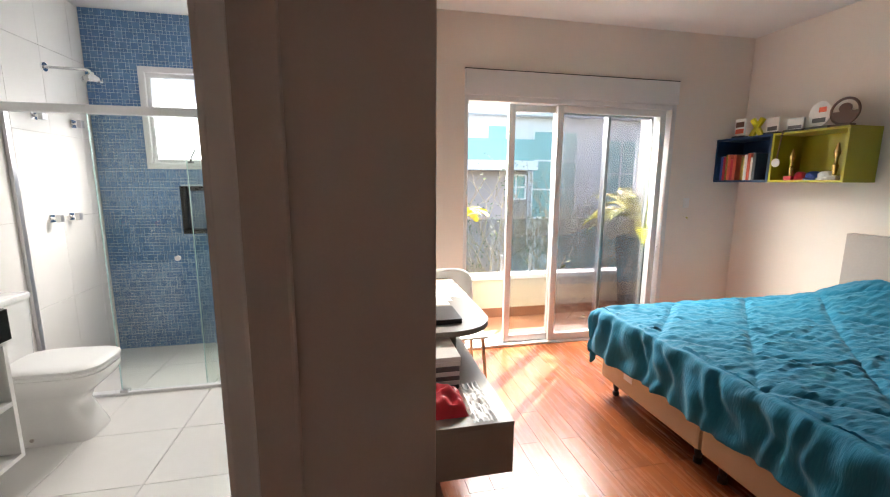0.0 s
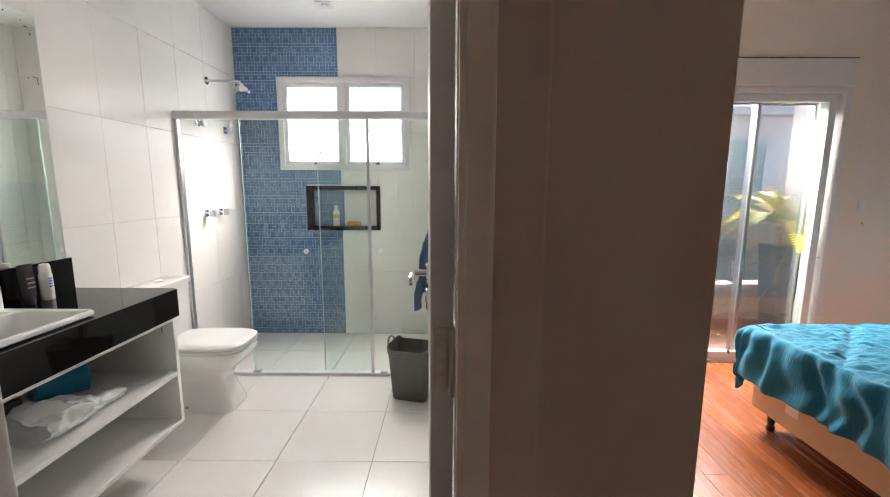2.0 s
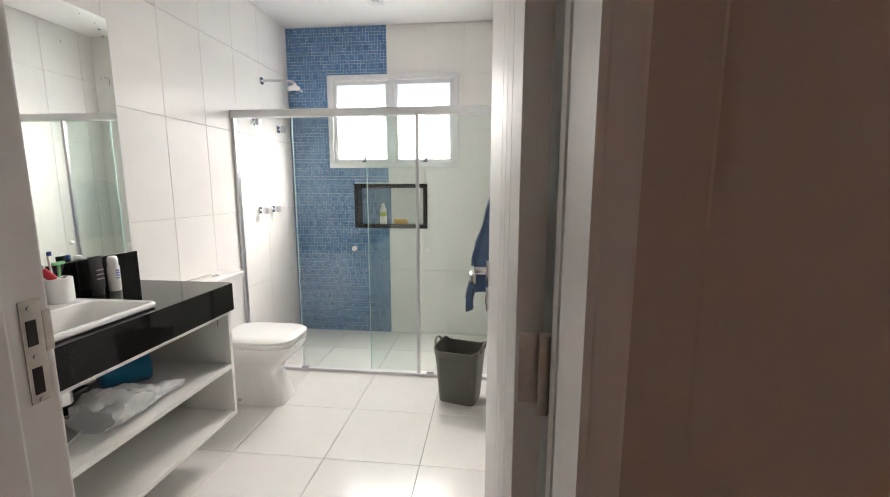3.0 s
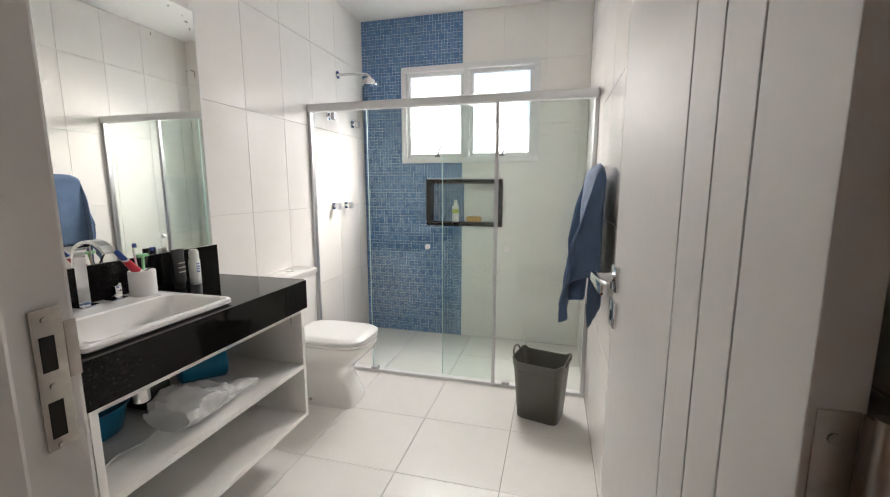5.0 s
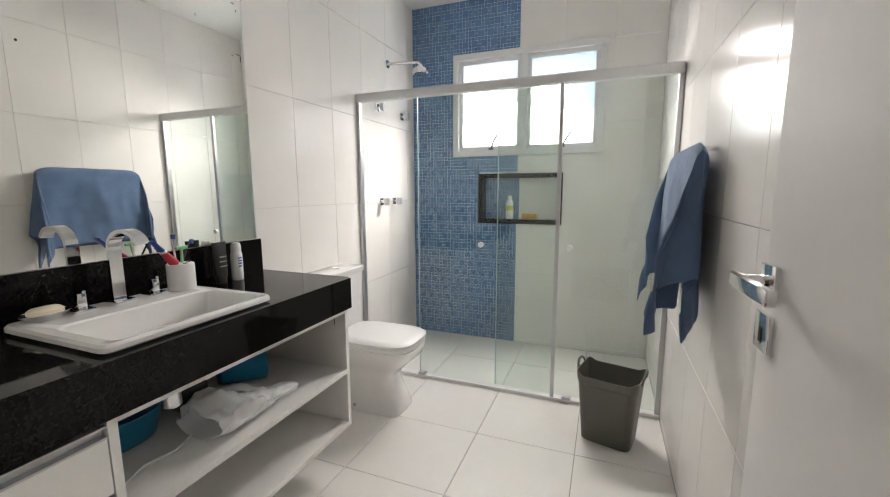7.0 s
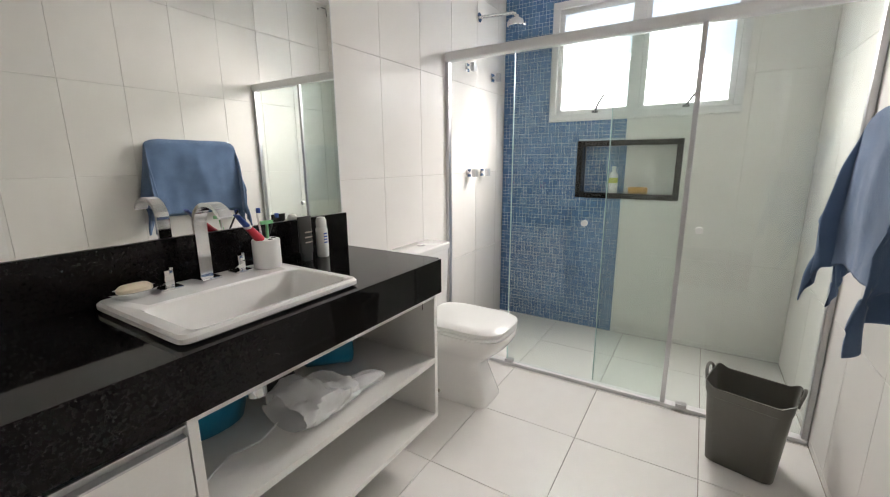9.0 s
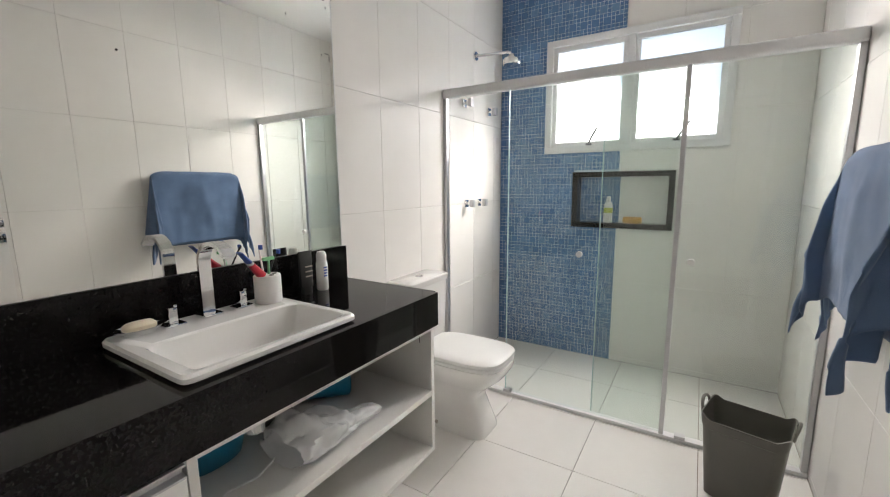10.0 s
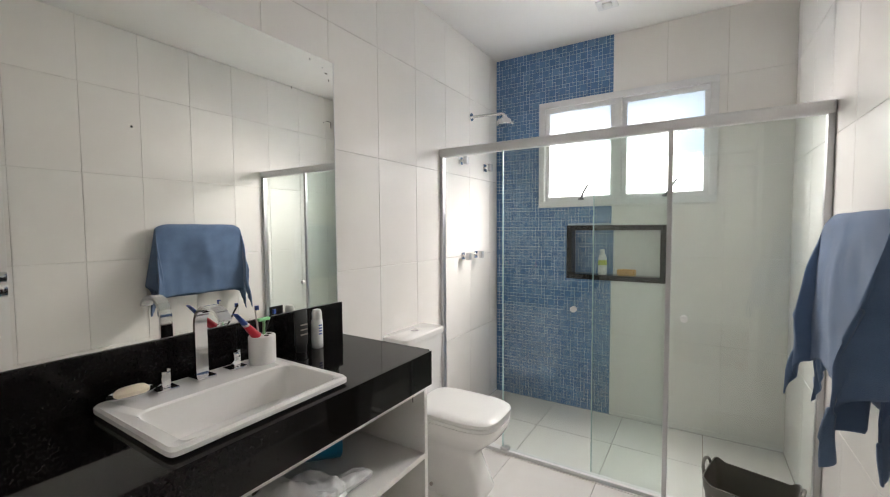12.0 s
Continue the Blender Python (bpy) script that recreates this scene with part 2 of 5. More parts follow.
def add_tube(bm, pts, radius, n=8, taper=1.0, mi=0):
    pts = [Vector(p) for p in pts]
    rings = []
    for i, p in enumerate(pts):
        d = (pts[min(i + 1, len(pts) - 1)] - pts[max(i - 1, 0)]).normalized()
        u = d.cross(Vector((0.31, 0.2, 0.93)) if abs(d.z) < 0.9 else Vector((1, 0, 0))).normalized()
        w = d.cross(u)
        r = radius * (1 + (taper - 1) * i / max(1, len(pts) - 1))
        rings.append([p + r * (math.cos(2 * math.pi * k / n) * u + math.sin(2 * math.pi * k / n) * w) for k in range(n)])
    add_loft(bm, rings, mi=mi)


def tube(name, pts, radius, m, parent=None, n=8, taper=1.0, **tags):
    bm = bmesh.new()
    add_tube(bm, pts, radius, n, taper)
    return put(name, finish(bm, name, m, True), tuple(pts[0]), parent, **tags)


def add_prism(bm, outline, z0, z1, mi=0):
    add_loft(bm, [[Vector((x, y, z0)) for x, y in outline], [Vector((x, y, z1)) for x, y in outline]], mi=mi)


def add_sheet(bm, fn, nu, nv, mi=0):
    vs = [[bm.verts.new(fn(i / nu, j / nv)) for j in range(nv + 1)] for i in range(nu + 1)]
    for i in range(nu):
        for j in range(nv):
            bm.faces.new((vs[i][j], vs[i + 1][j], vs[i + 1][j + 1], vs[i][j + 1])).material_index = mi


def thicken(me, t):
    """Gives a sheet its thickness."""
    bm = bmesh.new()
    bm.from_mesh(me)
    bmesh.ops.solidify(bm, geom=bm.faces[:], thickness=t)
    bm.to_mesh(me)
    bm.free()
    me.shade_smooth()
    return me


def pad(me, t):
    """A second layer along the vertex normals, joined at the rim: for cloth with tight folds."""
    bm = bmesh.new()
    bm.from_mesh(me)
    bm.normal_update()
    faces, rim = bm.faces[:], [e for e in bm.edges if e.is_boundary]
    twin = {v: bm.verts.new(v.co - v.normal * t) for v in bm.verts[:]}
    for f in faces:
        bm.faces.new([twin[v] for v in reversed(f.verts)])
    for e in rim:
        a, b = e.verts
        bm.faces.new((a, b, twin[b], twin[a]))
    bmesh.ops.recalc_face_normals(bm, faces=bm.faces)
    bm.to_mesh(me)
    bm.free()
    me.shade_smooth()
    return me


# ---- the plan ----
BX0, BX1, BY0, BY1, BZ = -1.885, 0.055, 0.8, 4.05, 2.785   # bathroom, to the tiles' faces
RX0, RX1, RY1, RZ = 0.294, 3.77, 3.43, 2.765                # bedroom
DY0, DY1 = 0.655, 0.785                                     # wall with the bathroom door
DX0, DX1, DZ = -0.67, 0.062, 2.13                           # rough opening of that door
T = 0.008                                                   # tile thickness
WIN = (-1.505, -0.325, 1.56, 2.37)
NICHE = (-1.25, -0.64, 1.045, 1.385)
SL = (1.05, 3.0, 2.15)                                      # balcony door

# ---- structure: bathroom ----
wall_west = box("wall_west", BX0 - 0.2, BX0 - T, DY0, 4.25, 0, BZ, M_GROUT, 0, kind="structure", label="bathroom wall of glossy white tiles beside the vanity", category="wall")
wall_north = boxes("wall_north", [
    (BX0 - T, BX1 + T, BY1 + T, 4.25, 0, NICHE[2]),
    (BX0 - T, NICHE[0], BY1 + T, 4.25, NICHE[2], NICHE[3]), (NICHE[1], BX1 + T, BY1 + T, 4.25, NICHE[2], NICHE[3]),
    (NICHE[0], NICHE[1], BY1 + 0.1, 4.25, NICHE[2], NICHE[3]),
    (BX0 - T, BX1 + T, BY1 + T, 4.25, NICHE[3], WIN[2]),
    (BX0 - T, WIN[0] + 0.03, BY1 + T, 4.25, WIN[2], WIN[3]), (WIN[1] - 0.03, BX1 + T, BY1 + T, 4.25, WIN[2], WIN[3]),
    (BX0 - T, BX1 + T, BY1 + T, 4.25, WIN[3], BZ)], M_GROUT, kind="structure", label="shower wall of white tiles and blue mosaic", category="wall")
wall_east = boxes("wall_east", [(BX1 + T, RX0 - 0.02, DY1 + 0.002, 4.25, 0, BZ)], M_GROUT, kind="structure", label="bathroom wall of glossy white tiles behind the towel", category="wall")
wall_partition = box("wall_partition", RX0 - 0.02, RX0, DY1 + 0.002, 4.25, 0, RZ, M_WALL, 0, kind="structure", label="bedroom wall with pale paint behind the desk", category="wall")
# backlit wall, its shade coloured into the paint
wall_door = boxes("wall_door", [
    (BX0 - 0.2, DX0, DY0, DY1, 0, BZ), (DX1, RX0, DY0, DY1, 0, BZ), (DX0, DX1, DY0, DY1, DZ, BZ)], M_HALL, 0.002, kind="structure", label="painted wall round the bathroom door, in a darker shaded tone", category="wall")
boxes("wall_door_inner", [(BX0, DX0, DY1, BY0 - T, 0, BZ), (DX0, DX1 - 0.01, DY1, BY0 - T, DZ, BZ)], M_GROUT, kind="structure", label="inner face of the bathroom door wall", category="wall")
floor_bath = box("floor_bathroom", BX0 - T, BX1 + T, DY0, BY1 + T, -0.1, -T, M_FGROUT, 0, kind="structure", label="bathroom floor of large glossy white tiles", category="floor")
box("ceiling_bathroom", BX0 - 0.2, BX1 + 0.2, DY1, 4.25, BZ, BZ + 0.15, M_CEIL, 0, kind="structure", label="flat white plaster bathroom ceiling", category="ceiling")

# ---- structure: bedroom and entry passage ----
HX0, HX1, HY0 = -0.95, 2.3, -1.5
floor_bed = boxes("floor_bedroom", [(RX0, RX1, 0.45, RY1, -0.1, -0.012), (HX0, RX1, HY0, 0.45, -0.1, -0.012), (HX0, RX0, 0.45, DY0, -0.1, -0.012)], M_JOINT, kind="structure", label="polished red hardwood plank floor", category="floor")
boxes("ceiling_bedroom", [(RX0, RX1 + 0.2, 0.3, RY1 + 0.2, RZ, RZ + 0.15), (HX0 - 0.2, RX1 + 0.2, HY0 - 0.2, 0.3, RZ, RZ + 0.15), (HX0 - 0.2, RX0, 0.3, DY0, RZ, RZ + 0.15)], M_CEIL, kind="structure", label="flat white bedroom ceiling", category="ceiling")
boxes("wall_bedroom_north", [(RX0, SL[0], RY1, RY1 + 0.2, 0, RZ), (SL[1], RX1 + 0.2, RY1, RY1 + 0.2, 0, RZ), (SL[0], SL[1], RY1, RY1 + 0.2, 2.35, RZ)], M_WALL, kind="structure", label="pale pinkish painted wall round the balcony door", category="wall")
box("wall_bedroom_east", RX1, RX1 + 0.2, HY0, RY1, 0, RZ, M_WALL, 0, kind="structure", label="pale painted bedroom wall with shelves", category="wall")
box("wall_bedroom_south", HX0 - 0.15, RX1 + 0.2, HY0 - 0.15, HY0, 0, RZ, M_WALL, 0, kind="structure", label="plain painted bedroom wall", category="wall")
box("wall_bedroom_west", HX0 - 0.15, HX0, HY0, DY0, 0, RZ, M_WALL, 0, kind="structure", label="plain painted bedroom wall beside the bathroom door", category="wall")

# ---- bathroom door frame and leaf ----
frame_b = empty("door_1", (-0.3, 0.68, 0), "white painted door frame with steel strike plate", "door frame", kind="structure")
JL, JR = -0.634, 0.032
boxes("jamb", [(DX0, JL, 0.625, 0.8, 0, DZ), (JL, JL + 0.012, 0.625, 0.742, 0, DZ - 0.034)], M_DOOR, 0.004, frame_b)
boxes("jamb", [(JR, DX1, 0.625, 0.8, 0, DZ), (JR - 0.002, JR, 0.625, 0.742, 0, DZ - 0.034)], M_DOOR, 0.004, frame_b)
box("lintel", JL, JR, 0.625, 0.8, DZ - 0.034, DZ, M_DOOR, 0.003, frame_b)
# architraves take the same paint with the shade coloured in
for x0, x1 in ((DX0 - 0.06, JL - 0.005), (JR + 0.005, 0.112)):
    boxes("architrave", [(x0, x1, 0.63, DY0 - 0.0005, 0, DZ + 0.05)], M_HALL, 0.004, frame_b, label="painted architrave in the shaded wall tone")
box("architrave", JL - 0.005, JR + 0.005, 0.63, DY0 - 0.0005, DZ - 0.01, DZ + 0.05, M_HALL, 0.004, frame_b, label="painted architrave in the shaded wall tone")
bm = bmesh.new()
add_box(bm, JL + 0.0005, JL + 0.0025, 0.762, 0.788, 1.1, 1.238, 0.001)
add_box(bm, JL + 0.0005, JL + 0.0025, 0.788, 0.799, 1.165, 1.222, 0.001)
put("strike_plate", finish(bm, "strike_plate", M_NICKEL, True), (JL, 0.77, 1.1), frame_b, label="steel strike plate")
for z0, z1 in ((1.112, 1.148), (1.178, 1.212)):
    box("strike_slot", JL + 0.0024, JL + 0.0034, 0.767, 0.779, z0, z1, M_DARK, 0, frame_b)
for z in (1.104, 1.163, 1.228):
    tube("screw", [(JL + 0.002, 0.773, z), (JL + 0.0042, 0.773, z)], 0.003, M_NICKEL, frame_b)

leaf = new("door_2")
leaf.location = (0.03, 0.788, 0)
leaf.rotation_euler.z = radians(93.0)
tagged(leaf, "open white painted door with three vertical grooves", "door", kind="structure")


def leaf_part(name, bm, m, smooth=True, **tags):
    ob = new(name, finish(bm, name, m, smooth))
    ob.parent = leaf
    return tagged(ob, **tags)


# in the leaf's own axes: x along it from the hinge, y its thickness (the grooved face at +y), z up
L0, LW = 0.048, 0.713
GROOVES = (0.16, 0.24, 0.326)
bm = bmesh.new()
edges = [L0, *GROOVES, LW]
for a, b in zip(edges, edges[1:]):
    add_box(bm, a + (0.0018 if a > L0 else 0), b - (0.0018 if b < LW else 0), 0.0, 0.035, 0.012, 2.09, 0.0012)
add_box(bm, L0 + 0.002, LW - 0.002, 0.003, 0.0315, 0.014, 2.088)
leaf_part("panel", bm, M_DOOR, False)


def door_set(side):
    """Square-rose lever handle and lock rose on one face."""
    y0 = 0.035 if side > 0 else 0.0
    bm = bmesh.new()
    xh = LW - 0.028
    lo, hi = sorted((y0, y0 + side * 0.008))
    add_box(bm, xh - 0.026, xh + 0.026, lo, hi, 1.122, 1.178, 0.002)
    add_box(bm, xh - 0.026, xh + 0.026, lo, hi, 1.04, 1.1, 0.002)
    add_tube(bm, [(xh, y0 + side * 0.008, 1.15), (xh, y0 + side * 0.05, 1.15)], 0.011, 10)
    lo, hi = sorted((y0 + side * 0.04, y0 + side * 0.054))
    add_box(bm, xh - 0.125, xh + 0.012, lo, hi, 1.14, 1.162, 0.003)
    leaf_part("handle", bm, M_CHROME, label="chrome lever handle with square roses")
    bm = bmesh.new()
    lo, hi = sorted((y0 + side * 0.008, y0 + side * 0.0095))
    add_box(bm, xh - 0.004, xh + 0.004, lo, hi, 1.055, 1.077, 0.0)
    leaf_part("keyhole", bm, M_DARK, False)


door_set(1)
door_set(-1)
for z in (0.25, 1.105, 1.9):
    bm = bmesh.new()
    add_box(bm, L0 - 0.0025, L0 - 0.0005, 0.004, 0.03, z, z + 0.095, 0.0008)
    add_box(bm, 0.022, L0 - 0.003, 0.002, 0.0045, z, z + 0.095, 0.0008)
    add_tube(bm, [(0.028, 0.001, z - 0.004), (0.028, 0.001, z + 0.1)], 0.0075, 10)
    add_tube(bm, [(L0 - 0.004, 0.019, z + 0.02), (L0 - 0.0015, 0.019, z + 0.02)], 0.004, 8)
    add_tube(bm, [(L0 - 0.004, 0.019, z + 0.075), (L0 - 0.0015, 0.019, z + 0.075)], 0.004, 8)
    leaf_part("hinge", bm, M_NICKEL, label="worn steel hinge")

# ---- bathroom window ----
window_1 = empty("window_1", (-0.915, 4.05, WIN[2]), "white aluminium window with two frosted panes", "window", kind="structure")
bm = bmesh.new()
x0, x1, z0, z1 = WIN
for r in ((x0, x1, z1 - 0.045, z1), (x0, x1, z0, z0 + 0.045), (x0, x0 + 0.045, z0 + 0.045, z1 - 0.045), (x1 - 0.045, x1, z0 + 0.045, z1 - 0.045)):
    add_box(bm, r[0], r[1], 4.022, 4.051, r[2], r[3], 0.003)
add_box(bm, -0.945, -0.9, 4.03, 4.12, z0 + 0.045, z1 - 0.045, 0.003)
for r in ((x0 + 0.03, x1 - 0.03, z1 - 0.03, z1 - 0.001), (x0 + 0.03, x1 - 0.03, z0 + 0.001, z0 + 0.03), (x0 + 0.03, x0 + 0.045, z0 + 0.03, z1 - 0.03), (x1 - 0.045, x1 - 0.03, z0 + 0.03, z1 - 0.03)):
    add_box(bm, r[0], r[1], 4.052, 4.2, r[2], r[3], 0.0)
put("frame", finish(bm, "frame", M_WALU, True), (-0.915, 4.05, z0), window_1)
for a, b in ((x0 + 0.045, -0.945), (-0.9, x1 - 0.045)):
    bm = bmesh.new()
    for r in ((a, b, z1 - 0.08, z1 - 0.046), (a, b, z0 + 0.046, z0 + 0.08), (a, a + 0.032, z0 + 0.08, z1 - 0.08), (b - 0.032, b, z0 + 0.08, z1 - 0.08)):
        add_box(bm, r[0], r[1], 4.045, 4.08, r[2], r[3], 0.003)
    put("sash", finish(bm, "sash", M_WALU, True), ((a + b) / 2, 4.05, z0), window_1)
    box("pane", a + 0.03, b - 0.03, 4.06, 4.065, z0 + 0.078, z1 - 0.078, M_FROST, 0, window_1, label="frosted pane")
    bm = bmesh.new()
    xm = a + 0.28
    add_box(bm, xm - 0.02, xm + 0.02, 4.02, 4.044, z0 + 0.05, z0 + 0.065, 0.002)
    add_tube(bm, [(xm, 4.03, z0 + 0.06), (xm + 0.03, 3.97, z0 + 0.1), (xm + 0.075, 3.94, z0 + 0.16)], 0.007, 8)
    put("handle", finish(bm, "handle", M_GREYB, True), (xm, 4.02, z0 + 0.05), window_1, label="grey stay handle")

# ---- shower niche ----
niche = empty("niche_frame", (-0.945, 4.05, 1.01), "black granite frame lining a wall niche", "niche", kind="structure")
nx0, nx1, nz0, nz1 = -1.285, -0.605, 1.01, 1.418
FR = 0.038
boxes("surround", [(nx0, nx1, 4.03, 4.147, nz0, nz0 + FR), (nx0, nx1, 4.03, 4.147, nz1 - FR, nz1),
                   (nx0, nx0 + FR, 4.03, 4.147, nz0 + FR, nz1 - FR), (nx1 - FR, nx1, 4.03, 4.147, nz0 + FR, nz1 - FR)], M_GRANITE, 0.002, niche)
box("back_tile", -0.963, nx1 - FR, 4.138, 4.147, nz0 + FR, nz1 - FR, M_TILE, 0.001, niche, label="white back tile")

# ---- shower screen ----
GY = 3.17
screen = empty("shower_screen", (-0.92, GY, 0), "sliding clear glass shower screen in white aluminium rails", "shower screen")
bm = bmesh.new()
add_box(bm, BX0 + 0.001, BX1 - 0.001, GY - 0.025, GY + 0.03, 1.87, 1.925, 0.012, 3)
put("top_rail", finish(bm, "top_rail", M_WALU, True), (-0.92, GY, 1.87), screen, label="white aluminium top rail")
box("bottom_rail", BX0 + 0.001, BX1 - 0.001, GY - 0.022, GY + 0.028, 0.0, 0.022, M_WALU, 0.005, screen, label="low white aluminium sill")
box("side_profile", BX0 + 0.001, BX0 + 0.024, GY - 0.012, GY + 0.022, 0.022, 1.872, M_ALU, 0.003, screen)
box("side_profile", BX1 - 0.026, BX1 - 0.001, GY - 0.012, GY + 0.022, 0.022, 1.872, M_ALU, 0.003, screen)


def pane(x0, x1, y, edge_left, edge_right):
    p = box("pane", x0, x1, y - 0.004, y + 0.004, 0.03, 1.875, M_SGLASS, 0, screen, label="clear tempered glass panel")
    p.visible_shadow = False
    for x, on in ((x0, edge_left), (x1, edge_right)):
        if on:
            box("glass_edge", x - 0.002, x + 0.002, y - 0.005, y + 0.005, 0.03, 1.872, M_EDGE, 0, screen, label="greenish polished glass edge")


pane(-1.43, -0.54, GY - 0.012, True, False)
pane(-0.905, BX1 - 0.012, GY + 0.012, True, False)
box("stile", -0.552, -0.53, GY - 0.022, GY - 0.003, 0.024, 1.872, M_ALU, 0.002, screen, label="thin aluminium stile")
for x, y in ((-1.0, GY - 0.018), (-0.47, GY + 0.006)):
    tube("knob", [(x, y + 0.002, 0.95), (x, y - 0.018, 0.95)], 0.017, M_WHITEP, screen, 14, label="round white knob")
for x in (-1.44, -0.48):
    box("guide", x, x + 0.05, GY - 0.03, GY + 0.01, 0.0225, 0.042, M_ALU, 0.003, screen)

# ---- shower fittings ----
sh = empty("wall_shower", (BX0, 3.59, 2.2), "chrome wall shower head on a straight arm", "shower head")
bm = bmesh.new()
add_tube(bm, [(BX0 + 0.001, 3.59, 2.228), (BX0 + 0.012, 3.59, 2.228)], 0.03, 20)
add_tube(bm, [(BX0 + 0.01, 3.59, 2.228), (-1.66, 3.65, 2.235), (-1.645, 3.655, 2.23), (-1.64, 3.66, 2.21)], 0.011, 12)
put("arm", finish(bm, "arm", M_CHROME, True), (BX0, 3.59, 2.228), sh)
loft("rose", [ring(-1.635, 3.66, z, r, r, 2, 24) for z, r in ((2.222, 0.016), (2.206, 0.024), (2.192, 0.052), (2.18, 0.062), (2.156, 0.063), (2.15, 0.058), (2.149, 0.046))], M_CHROME, (-1.635, 3.66, 2.156), sh)


def valve(y, z, s):
    v = empty("shower_valve", (BX0, y, z), "square chrome shower valve knob", "valve", "shower valves")
    bm = bmesh.new()
    add_box(bm, BX0 + 0.001, BX0 + 0.008, y - s, y + s, z - s, z + s, 0.002)
    add_tube(bm, [(BX0 + 0.008, y, z), (BX0 + 0.04, y, z)], 0.011, 12)
    put("stem", finish(bm, "stem", M_CHROME, True), (BX0, y, z), v)
    box("knob", BX0 + 0.038, BX0 + 0.066, y - s * 0.75, y + s * 0.75, z - s, z + s, M_ALU, 0.003, v)


for y, z, s in ((3.43, 1.885, 0.026), (3.82, 1.88, 0.028), (3.46, 1.2, 0.026), (3.66, 1.2, 0.026)):
    valve(y, z, s)

# ---- vanity ----
VY0, VY1 = BY0 + 0.004, 2.235
van = empty("vanity_counter", (-1.6, 1.5, 0.76), "black granite vanity counter with deep apron and backsplash", "counter")
SX0, SX1, SY0, SY1 = -1.825, -1.376, 1.272, 1.806   # basin rim
boxes("top", [(-1.866, SX0 + 0.03, VY0, VY1 - 0.002, 0.872, 0.9), (SX1 - 0.02, -1.362, VY0, VY1 - 0.002, 0.872, 0.9),
              (SX0 + 0.03, SX1 - 0.02, VY0, SY0 + 0.03, 0.872, 0.9), (SX0 + 0.03, SX1 - 0.02, SY1 - 0.03, VY1 - 0.002, 0.872, 0.9)], M_GRANITE, 0, van)
box("apron", -1.362, -1.34, VY0, VY1, 0.762, 0.901, M_GRANITE, 0.0015, van)
box("end_apron", -1.866, -1.363, VY1 - 0.0015, VY1 + 0.016, 0.762, 0.9, M_GRANITE, 0.0015, van)
box("backsplash", BX0 + 0.001, -1.867, VY0, VY1 + 0.016, 0.86, 1.055, M_GRANITE, 0.0015, van)

cab = empty("vanity_cabinet", (-1.6, 1.5, 0.2), "white laminate vanity cabinet with open shelves and drawers", "cabinet")
CX0, CX1 = BX0 + 0.003, -1.356
boxes("carcass", [(CX0, CX1, 2.203, 2.223, 0.197, 0.761), (CX0, CX1, 1.252, 1.274, 0.197, 0.761), (CX0, CX1, VY0 + 0.002, VY0 + 0.02, 0.197, 0.761),
                  (CX0, CX1, VY0 + 0.02, 1.252, 0.197, 0.217), (CX0, CX1, 1.274, 2.203, 0.197, 0.217), (CX0, CX0 + 0.01, 1.274, 2.203, 0.217, 0.745),
                  (CX1 - 0.022, CX1, 1.274, 2.203, 0.742, 0.761)], M_LACQ, 0.0008, cab)
box("shelf", CX0 + 0.01, CX1 - 0.001, 1.274, 2.203, 0.455, 0.478, M_LACQ, 0.0008, cab)
for i in range(3):
    z1 = 0.748 - 0.181 * i
    d = box("drawer", CX1 - 0.4, CX1 + 0.001, VY0 + 0.024, 1.248, z1 - 0.176, z1 - 0.034, M_LACQ, 0.001, cab, label="white drawer front")
    bm = bmesh.new()
    add_box(bm, CX1 - 0.02, CX1 + 0.004, VY0 + 0.024, 1.248, z1 - 0.034, z1 - 0.028, 0.001)
    add_box(bm, CX1 - 0.0205, CX1 - 0.017, VY0 + 0.024, 1.248, z1 - 0.028, z1 - 0.004, 0.0)
    add_box(bm, CX1 - 0.017, CX1 + 0.003, VY0 + 0.024, 1.248, z1 - 0.006, z1 - 0.001, 0.001)
    put("handle", finish(bm, "handle", M_ALU, True), (CX1, 1.0, z1 - 0.03), cab, label="aluminium channel handle")
box("slot", CX1 - 0.06, CX1 - 0.057, 2.2015, 2.2035, 0.68, 0.715, M_DARK, 0, cab)

# ---- basin ----
scx, scy = (SX0 + SX1) / 2, (SY0 + SY1) / 2
hx, hy = (SX1 - SX0) / 2, (SY1 - SY0) / 2
bm = bmesh.new()
ix = scx + 0.074
N = 112
add_loft(bm, [ring(scx, scy, 0.9005, hx - 0.012, hy - 0.012, 26, N), ring(scx, scy, 0.908, hx, hy, 26, N), ring(scx, scy, 0.92, hx, hy, 26, N), ring(scx, scy, 0.9275, hx - 0.006, hy - 0.006, 26, N),
              ring(ix, scy + 0.004, 0.9275, 0.136, hy - 0.03, 16, N), ring(ix, scy + 0.004, 0.922, 0.13, hy - 0.036, 14, N),
              ring(ix - 0.002, scy + 0.008, 0.84, 0.12, hy - 0.058, 11, N), ring(ix - 0.003, scy + 0.008, 0.822, 0.108, hy - 0.075, 9, N), ring(ix, scy, 0.812, 0.03, 0.03, 2, N)], cap0=False)
basin = put("basin", finish(bm, "basin", M_CERAMIC, True), (scx, scy, 0.9), label="white ceramic drop-in basin set in the counter", category="basin")
loft("basin_drain", [ring(ix, scy, z, r, r, 2, 20) for z, r in ((0.8125, 0.022), (0.816, 0.022), (0.817, 0.018))], M_CHROME, (ix, scy, 0.812), label="round chrome basin drain", category="drain")

